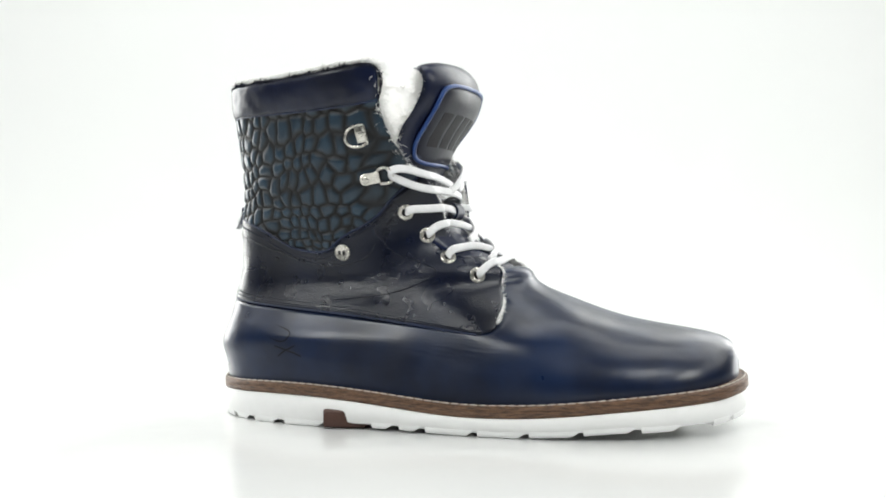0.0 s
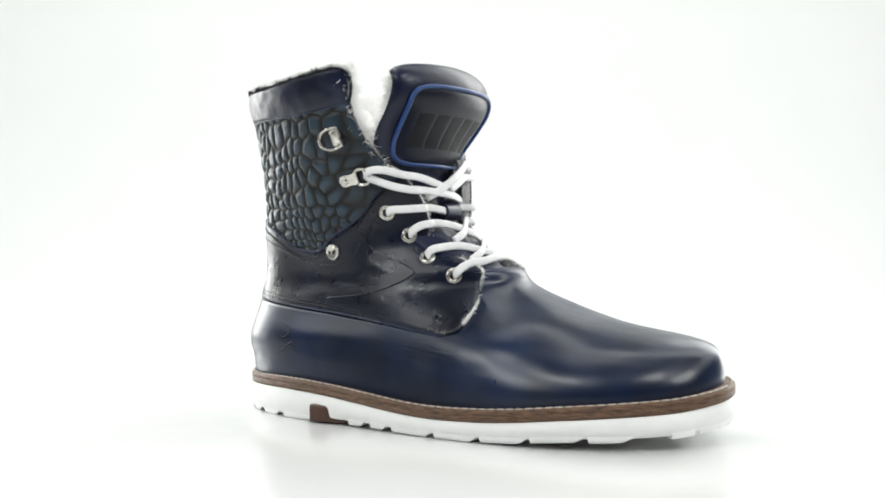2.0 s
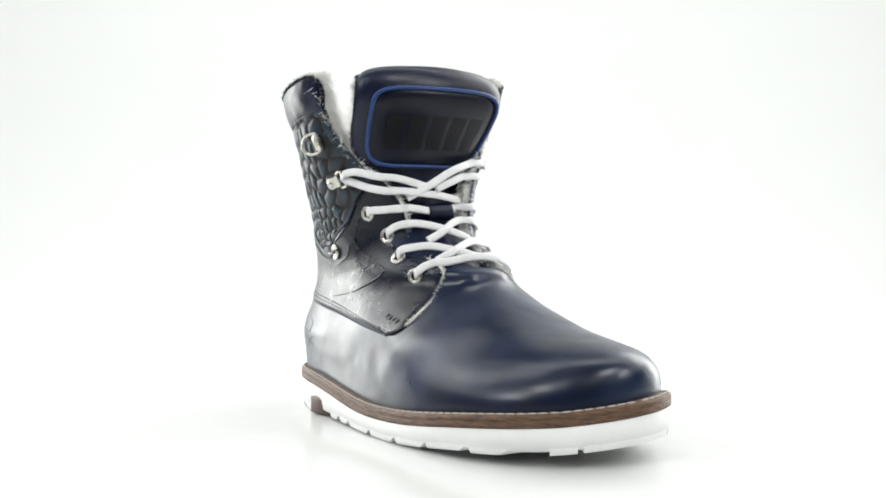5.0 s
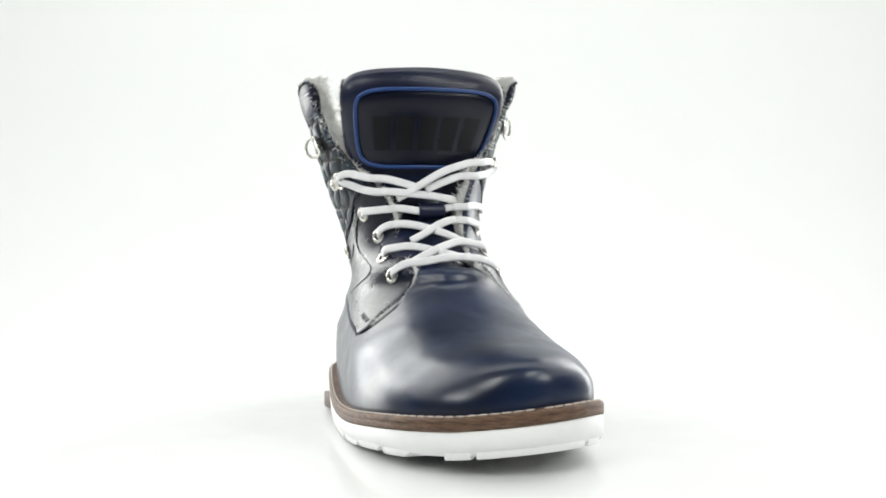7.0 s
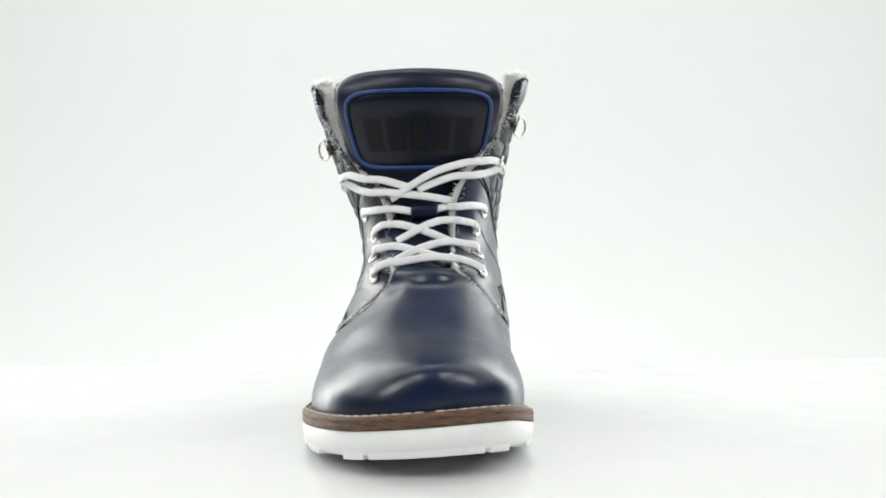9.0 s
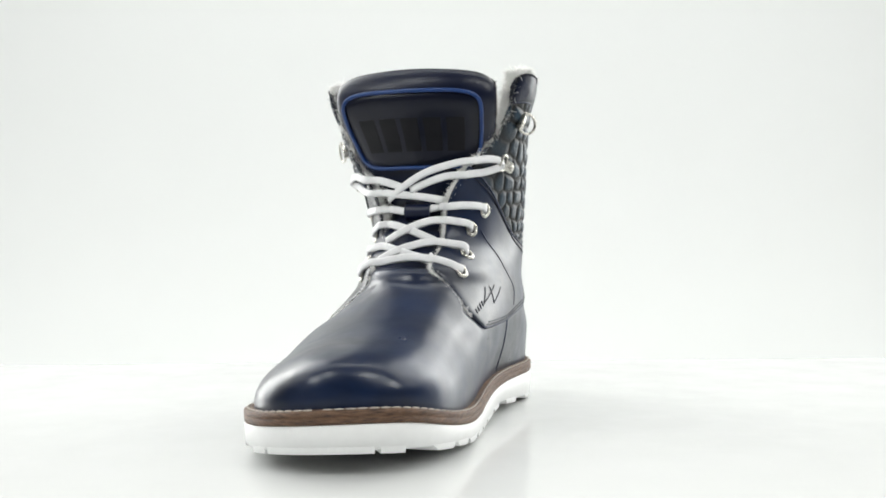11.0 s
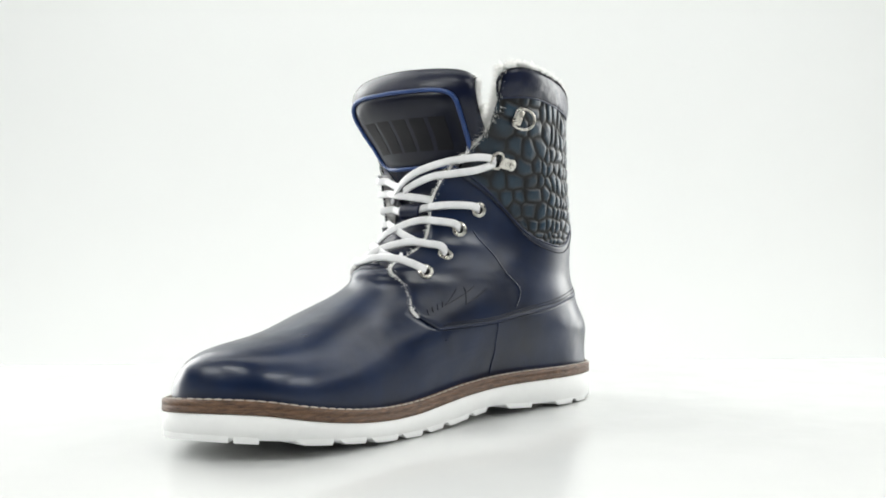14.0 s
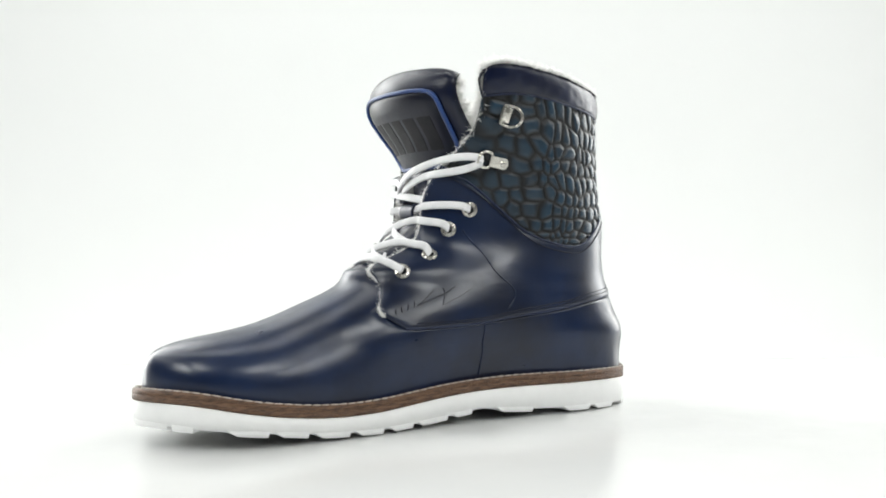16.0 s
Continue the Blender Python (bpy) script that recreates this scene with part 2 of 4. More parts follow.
OUTER = [  # side by stations from heel to toe
    [-53.8, -54.2, -54.4, -54.0, -52.2, -49.5, -45.6, -40.6, -38.5, -37.7, -39.5, -43.6, -49.7, -56.5, -62.7],
    [-56.6, -56.6, -56.4, -55.2, -53.4, -50.1, -46.3, -42.5, -39.9, -39.9, -43.5, -50.1, -57.4, -64.9, -72.2],
    [-64.0, -63.0, -61.6, -59.5, -56.7, -53.6, -50.1, -46.9, -44.9, -45.3, -49.5, -57.0, -66.0, -73.5, -79.6],
    [-68.1, -67.0, -65.1, -62.4, -58.8, -56.1, -53.7, -49.8, -47.1, -46.5, -48.9, -55.3, -64.0, -70.6, -75.4],
    [-70.6, -65.3, -59.8, -53.7, -48.5, -45.0, -43.2, -42.8, -43.4, -44.3, -45.5, -47.3, -49.6, -52.2, -54.8],
]
INNER = [  # side by stations from heel to toe
    [47.8, 48.0, 47.9, 47.3, 46.0, 43.4, 39.4, 35.0, 32.6, 31.8, 32.5, 33.2, 33.3, 33.3, 33.8],
    [36.7, 38.5, 40.4, 42.0, 42.4, 41.9, 40.9, 39.6, 38.3, 37.8, 38.8, 40.2, 41.4, 42.6, 44.6],
    [35.0, 37.1, 39.3, 40.9, 41.8, 42.3, 42.2, 41.2, 39.9, 39.1, 39.6, 42.5, 46.4, 50.6, 55.2],
    [43.9, 44.1, 44.0, 43.5, 43.1, 42.6, 42.2, 40.8, 38.1, 35.5, 34.6, 37.4, 43.4, 51.3, 57.7],
    [58.1, 55.2, 52.4, 49.8, 47.3, 45.2, 42.7, 39.3, 35.9, 33.3, 31.9, 32.2, 33.7, 36.0, 38.5],
]
STATIONS = [0.1, 0.3, 0.5, 0.7, 0.9]
KNOTS = np.arange(15.0)
# height of the welt's upper edge along the foot
WELT_Y = [-186, -168, -148, -119, -90, -57, -27, 7, 42, 79, 117, 145]
WELT_OUT = [28.0, 26.3, 24.6, 22.2, 19.4, 17.5, 17.6, 20.4, 23.3, 24.6, 23.6, 22.5]
WELT_IN = [33.5, 31.0, 27.0, 22.2, 19.6, 20.0, 23.0, 25.6, 26.1, 25.6, 25.0, 24.0]
MM = 0.001


def rings(phi, v):
    """A point of the boot's outside in millimetres. phi: 0 at the heel's back, -pi or pi at the toe, negative on the outer side. v: ring, 0 to 14. The fourth value is the height before the welt tilts it."""
    phi, v = np.broadcast_arrays(np.asarray(phi, float), np.asarray(v, float))
    shape = phi.shape
    phi, v = np.mod(phi.ravel() + math.pi, 2 * math.pi) - math.pi, v.ravel()
    wv = cubic(KNOTS, v)
    s = (1 - np.cos(phi)) / 2
    ws = cubic(STATIONS, np.clip(s, 0.05, 0.95))
    yb, yf, zb, zf = wv @ Y_BACK, wv @ Y_FRONT, wv @ Z_BACK, wv @ Z_FRONT
    y, z = yb + (yf - yb) * s, zb + (zf - zb) * s
    e = np.sqrt(np.maximum(1 - np.abs(2 * s - 1) ** 3, 0))
    out, inn = np.einsum("ij,jk,ik->i", ws, np.array(OUTER), wv), np.einsum("ij,jk,ik->i", ws, np.array(INNER), wv)
    x = (out + inn) / 2 + np.where(phi < 0, -1, 1) * (inn - out) / 2 * e
    mix = np.clip(x / 40, -1, 1) / 2 + 0.5
    low = (1 - mix) * (cubic(WELT_Y, np.clip(y, -186, 145)) @ WELT_OUT) + mix * (cubic(WELT_Y, np.clip(y, -186, 145)) @ WELT_IN)
    lifted = z + (low - 1 - (20 + 7 * s)) * np.clip(1 - v / 5, 0, 1) ** 1.5
    return np.stack([x, y, lifted, z], -1).reshape(*shape, 4)


# the forefoot's plan: crown line and both lower edges, by place along the foot
CROWN = rings(np.full(6000, math.pi), np.linspace(0, 9, 6000))
CROWN = CROWN[np.argsort(CROWN[:, 1])]
FOOT = {}
for side in (-1, 1):
    low_edge = rings(side * np.linspace(1.2, math.pi, 400), np.zeros(400))
    FOOT[side] = low_edge[np.argsort(low_edge[:, 1])]


def last(phi, v):
    """The boot's outside with the forefoot domed evenly from welt to crown."""
    p = rings(phi, v)
    x, y, z, level = p[..., 0], p[..., 1], p[..., 2], p[..., 3]
    side_in = np.mod(np.broadcast_to(np.asarray(phi, float), x.shape) + math.pi, 2 * math.pi) >= math.pi
    mid, high = np.interp(y, CROWN[:, 1], CROWN[:, 0]), np.interp(y, CROWN[:, 1], CROWN[:, 3])
    rim_x, rim_z = [np.where(side_in, np.interp(y, FOOT[1][:, 1], FOOT[1][:, k]), np.interp(y, FOOT[-1][:, 1], FOOT[-1][:, k])) for k in (0, 3)]
    t = np.clip((level - rim_z) / np.maximum(high - rim_z, 0.5), 0, 1)
    dome = mid + (rim_x - mid) * np.sqrt(np.maximum(1 - t ** np.where(side_in, 3.0, 2.0), 0)) * (1 + 0.02 * np.sin(math.pi * np.clip(t * 1.6, 0, 1)))
    w = np.clip((-52 - y) / 42, 0, 1)
    w = w * w * (3 - 2 * w) * np.clip((9 - np.broadcast_to(np.asarray(v), x.shape)) / 1.5, 0, 1)
    w = w * np.clip((y + 179.0) / 3, 0, 1)
    return np.stack([x + (dome - x) * w, y, z], -1)


def out_of(phi, v):
    """The outward normal there."""
    d = 8e-3
    a = last(phi + d, v) - last(phi - d, v)
    b = last(phi, v + 5e-3) - last(phi, v - 5e-3)
    n = np.cross(b, a)
    return n / (np.linalg.norm(n, axis=-1, keepdims=True) + 1e-12)


GRID_PHI, GRID_V = np.meshgrid(np.linspace(-math.pi, math.pi, 241), np.linspace(0, 14, 141))
GRID = last(GRID_PHI, GRID_V)


def near(x, y, z):
    """phi and v of the place on the boot nearest to a point in millimetres."""
    k = np.argmin(((GRID - (x, y, z)) ** 2).sum(-1))
    return GRID_PHI.flat[k], GRID_V.flat[k]


def on(points, lift):
    """Points (phi, v) on the boot, raised by lift millimetres, in metres."""
    p = np.asarray(points, float)
    lift = np.asarray(lift, float)
    n = out_of(p[..., 0], p[..., 1])
    return (last(p[..., 0], p[..., 1]) + n * (lift[..., None] if lift.ndim else lift)) * MM


def patch(bottom, top, left, right, nu, nv):
    """A grid of (phi, v) between four edges."""
    b, t = line(bottom, nu), line(top, nu)
    l, r = line(left, nv), line(right, nv)
    u, v = np.linspace(0, 1, nu)[None, :, None], np.linspace(0, 1, nv)[:, None, None]
    return (1 - v) * b + v * t + (1 - u) * l[:, None] + u * r[:, None] - ((1 - u) * (1 - v) * b[0] + u * (1 - v) * b[-1] + (1 - u) * v * t[0] + u * v * t[-1])


def rim(nv, nu, heel_open=True):
    """Weights that round a panel's cut edges: less at the border rows."""
    w = np.ones((nv, nu))
    for k, f in ((1, 0.85), (0, 0.45)):
        w[k], w[-1 - k] = np.minimum(w[k], f), np.minimum(w[-1 - k], f)
        w[:, -1 - k] = np.minimum(w[:, -1 - k], f)
    return w


def crease(p, size, seed):
    q = Vector(p) * size + Vector((seed, 0, 0))
    return noise.fractal(q, 1.0, 2.0, 4)


boot = new("boot")
tagged(boot, "navy leather lace-up boot with embossed shaft, fleece lining and white sole", "boot")

# where each panel ends: (phi, v), from the heel forwards; outer side, then inner side
SEAM = {-1: [(0, 7.5), (-0.22, 7.35), (-0.6, 7.0), (-1.01, 6.5), (-1.36, 5.95), (-1.62, 5.3), (-1.78, 4.65), (-1.88, 4.1)],
        1: [(0, 7.5), (0.36, 7.15), (0.7, 6.85), (0.95, 6.55), (1.15, 6.1), (1.5, 5.4), (1.74, 4.75), (1.98, 4.5)]}
FACING = {-1: [(-1.88, 4.1), (-1.98, 4.4), (-2.09, 5.05), (-2.25, 5.9), (-2.45, 6.6), (-2.59, 7.3), (-2.62, 8.6), (-2.61, 9.4), (-2.58, 10.3), (-2.49, 10.85), (-2.33, 11.38)],
          1: [(1.98, 4.5), (2.09, 5.0), (2.25, 5.6), (2.5, 6.5), (2.7, 7.3), (2.81, 8.1), (2.79, 8.95), (2.73, 9.9), (2.67, 10.75), (2.53, 11.3), (2.42, 11.6)]}
DIP = {-1: [(0, 10.6), (-0.30, 10.4), (-0.75, 10.05), (-1.07, 9.55), (-1.26, 9.25), (-1.42, 9.15), (-1.6, 9.45), (-1.88, 10.0), (-2.05, 10.6), (-2.18, 11.05), (-2.33, 11.38)],
       1: [(0, 10.6), (0.49, 10.35), (0.93, 9.65), (1.21, 9.3), (1.46, 9.4), (1.8, 10.0), (2.02, 10.75), (2.21, 11.25), (2.42, 11.6)]}
EDGE = {-1: [(-2.33, 11.38), (-2.19, 11.62), (-2.07, 12.05), (-1.98, 12.5), (-1.93, 12.9)],
        1: [(2.42, 11.6), (2.28, 11.85), (2.15, 12.25), (2.08, 12.7), (2.05, 13.1)]}
BAND = {-1: [(0, 12.95), (-0.36, 12.92), (-1.19, 12.8), (-1.66, 12.8), (-1.93, 12.9)],
        1: [(0, 12.95), (0.71, 13.05), (1.30, 13.15), (1.78, 13.2), (2.05, 13.1)]}
TOP = {-1: [(0, 13.75), (-0.41, 13.75), (-1.23, 13.62), (-1.70, 13.72), (-1.86, 13.74), (-1.91, 13.62)],
       1: [(0, 13.75), (0.81, 13.72), (1.36, 13.85), (1.70, 13.9), (1.96, 13.88), (2.04, 13.72)]}


def vamp():
    nu, nv = 220, 76
    phi = np.linspace(-math.pi, math.pi, nu, endpoint=False)
    top = np.full(nu, 8.2)
    for side in (-1, 1):
        s, f = line(SEAM[side], 60), line(FACING[side][:7], 60)
        p = np.concatenate([s, f[1:]])
        order = np.argsort(np.abs(p[:, 0]))
        here = phi * side >= 0
        t = np.interp(np.abs(phi[here]), np.abs(p[order, 0]), p[order, 1])
        t = np.where(np.abs(phi[here]) > 2.5, 8.2, np.minimum(t + 0.45, 8.2))
        top[here] = t
    k = np.ones(9) / 9
    top = np.convolve(np.r_[top[-4:], top, top[:4]], k, "valid")
    tau = np.linspace(0, 1, nv)[:, None]
    g = np.stack([np.broadcast_to(phi, (nv, nu)), tau * top], -1)
    base = last(g[..., 0], g[..., 1])
    n = out_of(g[..., 0], g[..., 1])
    lift = np.zeros((nv, nu))
    for i in range(nv):
        for j in range(nu):
            p = base[i, j]
            flex = math.exp(-((p[1] + 30) / 38) ** 2) * math.exp(-((p[2] - 42) / 16) ** 2)
            lift[i, j] = 0.5 * flex * crease((p[0] * 0.02, p[1] * 0.075, p[2] * 0.05), 1.0, 3) + 0.35 * crease(p, 0.03, 9)
    lift *= np.clip(tau * 12, 0, 1)
    cover = np.array([0.45 if abs(q) < 2.5 else 0.0 for q in phi])
    lift -= 1.5 * np.clip((g[..., 1] - (top - cover) + 0.25) / 0.3, 0, 1) * (np.abs(phi) < 2.45)
    lift -= 3.2 * np.clip((g[..., 1] - 7.35) / 0.85, 0, 1) ** 1.5 * np.clip((np.abs(phi) - 2.4) / 0.15, 0, 1)
    return part("vamp", shell((base + n * lift[..., None]) * MM, (base + n * (lift - 1.6)[..., None]) * MM, True), NAVY, boot, "smooth burnished navy leather vamp")


vamp()


def panel(name, side, edges, nu, nv, low, high, mat, label, relief=None, seed=0):
    g = patch(*edges, nu, nv)
    base, n = last(g[..., 0], g[..., 1]), out_of(g[..., 0], g[..., 1])
    lift = np.full((nv, nu), float(high))
    if relief:
        lift = lift + relief(base, g)
    w = rim(nv, nu)
    lift = low + (lift - low) * w
    return part(name, shell((base + n * lift[..., None]) * MM, (base + n * low) * MM), mat, boot, label), g


def wrinkles(amount, seed):
    def relief(base, g):
        out = np.zeros(base.shape[:2])
        for i in np.ndindex(*out.shape):
            p = base[i]
            ankle = math.exp(-((p[2] - 84) / 16) ** 2) * math.exp(-((p[1] - 20) / 45) ** 2)
            out[i] = amount * (ankle * crease((p[0] * 0.03, p[1] * 0.05, p[2] * 0.13), 1.0, seed) + 0.3 * crease(p, 0.045, seed + 4))
        return out
    return relief


for side in (-1, 1):
    heel = [(0, SEAM[side][0][1]), (0, DIP[side][0][1])]
    edges = (SEAM[side], DIP[side], heel, FACING[side])
    mat = GRAINED if side < 0 else NAVY
    words = "creased navy grained leather quarter with lace facing" if side < 0 else "smooth navy leather quarter with lace facing"
    panel("quarter", side, edges, 120, 72, -0.7, 0.7, mat, words, wrinkles(0.3 if side < 0 else 0.14, 5 + side))


# ---- the embossed shaft ----
TURN = np.linspace(0, 2.6, 131)
SCALE_WIDE = np.interp(TURN, [0.0, 0.6, 1.0, 1.4, 1.75, 2.1], [10.5, 10.0, 8.6, 7.4, 10.5, 15.0])
SCALE_RUN = np.cumsum(62 * (TURN[1] - TURN[0]) / SCALE_WIDE)
SCALE_RUN -= np.interp(1.5, TURN, SCALE_RUN)


def scales(base, g):
    """Crocodile scales: upright ovals on the sides, bricks in slanting rows at the heel, small pebbles low down, smooth plates at the facing."""
    x, y, z = base[..., 0], base[..., 1], base[..., 2]
    turn = np.abs(g[..., 0])
    wob = np.array([noise.noise_vector(Vector(p) * 0.05) for p in base.reshape(-1, 3)]).reshape(base.shape)
    side_on = np.interp(turn, [0.7, 1.3], [0.0, 1.0])
    u = np.interp(turn, TURN, SCALE_RUN) * (1 + side_on * (np.interp(z, [100, 112, 135, 190], [1.6, 1.35, 1.05, 0.95]) - 1)) * 1.1
    h = np.interp(z, [95, 112, 130, 160, 190], [-5.6, -2.1, 0.0, 2.9, 5.4]) * 1.1 - np.interp(turn, [0, 1.2], [0.0, 0.9])
    u, h = u + wob[..., 0] * 0.55, h + wob[..., 1] * 0.5
    cu, ch = np.floor(u), np.floor(h)
    jitter = np.interp(turn, [0.5, 1.1], [0.22, 0.34])
    best, second = np.full(u.shape, 9.0), np.full(u.shape, 9.0)
    who = np.zeros(u.shape)
    for di in (-2, -1, 0, 1, 2):
        for dj in (-1, 0, 1):
            ci, cj = cu + di, ch + dj
            r1 = np.modf(np.abs(np.sin(ci * 12.9898 + cj * 78.233 + np.sign(x) * 3.7)) * 43758.5453)[0]
            r2 = np.modf(np.abs(np.sin(ci * 39.425 + cj * 11.135 + np.sign(x) * 1.3)) * 24634.6345)[0]
            px = ci + 0.5 + 0.5 * np.mod(cj, 2) + (r1 - 0.5) * 2 * jitter
            py = cj + 0.5 + (r2 - 0.5) * 2 * jitter * 0.8
            d = (np.abs(u - px) ** 2.4 + np.abs(h - py) ** 2.4) ** (1 / 2.4)
            closer = d < best
            second = np.where(closer, best, np.minimum(second, d))
            who = np.where(closer, r1, who)
            best = np.where(closer, d, best)
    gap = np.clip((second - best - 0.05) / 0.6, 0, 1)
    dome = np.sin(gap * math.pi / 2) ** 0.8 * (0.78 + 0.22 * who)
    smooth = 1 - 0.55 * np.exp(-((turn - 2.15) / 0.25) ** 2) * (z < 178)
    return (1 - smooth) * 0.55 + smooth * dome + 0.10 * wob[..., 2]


for side in (-1, 1):
    under = [(p, v - 0.22) for p, v in DIP[side]]
    over = [(p, v + 0.06) for p, v in BAND[side]]
    front = [under[-1]] + EDGE[side][1:-1] + [over[-1]]
    heel = [(0, under[0][1]), (0, over[0][1])]
    g = patch(under, over, heel, front, 230, 150)
    base, n = last(g[..., 0], g[..., 1]), out_of(g[..., 0], g[..., 1])
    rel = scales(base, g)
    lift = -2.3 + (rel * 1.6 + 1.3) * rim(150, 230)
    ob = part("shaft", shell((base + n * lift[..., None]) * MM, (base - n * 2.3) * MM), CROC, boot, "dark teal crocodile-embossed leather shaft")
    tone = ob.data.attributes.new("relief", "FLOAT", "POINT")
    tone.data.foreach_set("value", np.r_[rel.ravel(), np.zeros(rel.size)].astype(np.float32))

for side in (-1, 1):
    nu, nv = 90, 16
    front = [BAND[side][-1], TOP[side][-1]]
    g = patch(BAND[side], TOP[side], [(0, BAND[side][0][1]), (0, TOP[side][0][1])], front, nu, nv)
    base, n = last(g[..., 0], g[..., 1]), out_of(g[..., 0], g[..., 1])
    pad = np.sin(np.linspace(0.0, math.pi, nv)) ** 0.5 * 1.7
    lift = pad[:, None] * np.clip((nu - 1 - np.arange(nu)) / 3 + 0.3, 0, 1)
    for i in np.ndindex(nv, nu):
        lift[i] += 0.35 * crease(base[i], 0.12, 2)
    part("collar", shell((base + n * lift[..., None]) * MM, (base - n * 2.0) * MM), SOFT_NAVY, boot, "padded smooth navy leather collar band")
    low = line(BAND[side], 120)
    part("collar_piping", sweep(on(low, 0.2), on(low, 1.2) - on(low, 0.2), 0.0010, 0.0010, 6), BRIGHT_EDGE, boot, "thin blue seam under the collar")


# ---- welt, sole, heel ----
FLIP = 1


def outline(count, off):
    phi = np.linspace(-math.pi, math.pi, count, endpoint=False)
    p = last(phi, np.zeros(count))
    t = np.roll(p, -1, 0) - np.roll(p, 1, 0)
    n = np.stack([t[:, 1], -t[:, 0]], 1)
    n /= np.linalg.norm(n, axis=1, keepdims=True)
    k = np.ones(7) / 7
    n = np.stack([np.convolve(np.r_[n[-3:, j], n[:, j], n[:3, j]], k, "valid") for j in (0, 1)], 1)
    q = p.copy()
    if off * FLIP > 0:
        off = off * np.interp(p[:, 1], [70, 132], [1.0, 0.45])[:, None]
    q[:, :2] += n * off
    return q, n


if (lambda q, n: (q[:, :2] * n).sum())(*outline(60, 0)) < 0:
    FLIP = -1
else:
    FLIP = 1

SOLE_Y = [-186, -170, -159, -130, -119, -104, -90, -60, -27, 7, 33, 51, 80, 117, 145]
SOLE_OUT = [8.2, 6.6, 5.8, 4.4, 4.4, 3.2, 1.8, 0.4, 0.6, 1.6, 1.4, 0.5, 0.2, 0.2, 1.5]
SOLE_IN = [12.6, 10.2, 9.0, 5.8, 5.0, 3.2, 1.8, 0.6, 2.4, 6.2, 4.0, 2.6, 1.2, 0.4, 1.5]


def ground(p):
    """Height of the sole's tread under a point."""
    y = np.clip(p[..., 1], -186, 145)
    mix = np.clip((p[..., 0] + 8) / 40, -1, 1) / 2 + 0.5
    return (1 - mix) * np.interp(y, SOLE_Y, SOLE_OUT) + mix * np.interp(y, SOLE_Y, SOLE_IN)


def welt_top(p):
    y = np.clip(p[..., 1], -186, 145)
    mix = np.clip(p[..., 0] / 40, -1, 1) / 2 + 0.5
    w = cubic(WELT_Y, y)
    return (1 - mix) * (w @ WELT_OUT) + mix * (w @ WELT_IN)


def loft(rows):
    """A closed tube through rings of points, capped by fans at both ends."""
    g = np.array(rows) * MM
    bm = bmesh.new()
    vs = [[bm.verts.new(p) for p in r] for r in g]
    n = len(vs[0])
    for a, b in zip(vs, vs[1:]):
        for k in range(n):
            bm.faces.new((a[k], a[(k + 1) % n], b[(k + 1) % n], b[k]))
    for r in (vs[0], vs[-1]):
        c = bm.verts.new(sum((v.co for v in r), Vector()) / n)
        for k in range(n):
            bm.faces.new((r[k], r[(k + 1) % n], c))
    return bm


COUNT = 300


def welt():
    rows = []
    for off, dz in ((-6, 0.0), (3.2, 0.1), (4.6, -0.2), (5.2, -0.9), (5.35, -2.8), (5.05, -3.2), (5.35, -3.5), (5.3, -5.8), (4.9, -6.6), (-6, -6.6)):
        q, _ = outline(COUNT, off * FLIP)
        ref, _ = outline(COUNT, 5 * FLIP)
        q[:, 2] = welt_top(ref) + dz
        if off > 0:
            for k in range(COUNT):
                q[k, :2] += 0.22 * noise.noise(Vector((q[k, 0] * 0.09, q[k, 1] * 0.09, dz)))
        rows.append(q)
    return part("welt", loft(rows), WELT, boot, "brown stacked leather welt with pale stitching")


WELT_PART = welt()


def outsole():
    rows = []
    ref, _ = outline(COUNT, 5 * FLIP)
    top, bottom = welt_top(ref) - 6.6, ground(ref) + np.interp(ref[:, 1], [-180, -150, 118, 135], [1.5, 2.0, 2.0, 1.6])
    for off, f in ((-8, 0.0), (4.3, 0.0), (4.9, 0.05), (4.9, 0.5), (4.4, 0.93), (3.4, 1.0), (-14, 1.0)):
        q, _ = outline(COUNT, off * FLIP)
        q[:, 2] = top + (bottom - top) * f
        rows.append(q)
    return part("outsole", loft(rows), RUBBER, boot, "white rubber wedge outsole with lugged tread")


SOLE = outsole()


def block(base, inward, heights, taper):
    """A tread block: a row of rim points, the way inwards, the floor height under each, and how far each point's foot is drawn along the row."""
    verts, faces, m = [], [], len(base)
    for back, cut in ((0.0, 0.0), (0.15, 0.55), (0.8, 1.0), (25.0, 1.0), (26.0, 0.0)):
        for p, w, low, t in zip(base, inward, heights, taper):
            q = p + w * back + t * cut
            verts.append((q[0] * MM, q[1] * MM, (low + 3.2 * (1 - cut)) * MM))
    for r in range(4):
        faces += [(r * m + c, r * m + c + 1, (r + 1) * m + c + 1, (r + 1) * m + c) for c in range(m - 1)]
    faces.append(tuple(r * m for r in range(5)))
    faces.append(tuple(r * m + m - 1 for r in range(5)))
    faces += [(c, c + 1, 4 * m + c + 1, 4 * m + c) for c in range(m - 1)]
    data = bpy.data.meshes.new("tread_lug")
    data.from_pydata(verts, [], faces)
    bm = bmesh.new()
    bm.from_mesh(data)
    bpy.data.meshes.remove(data)
    return part("tread_lug", bm, RUBBER, SOLE, smooth=False)


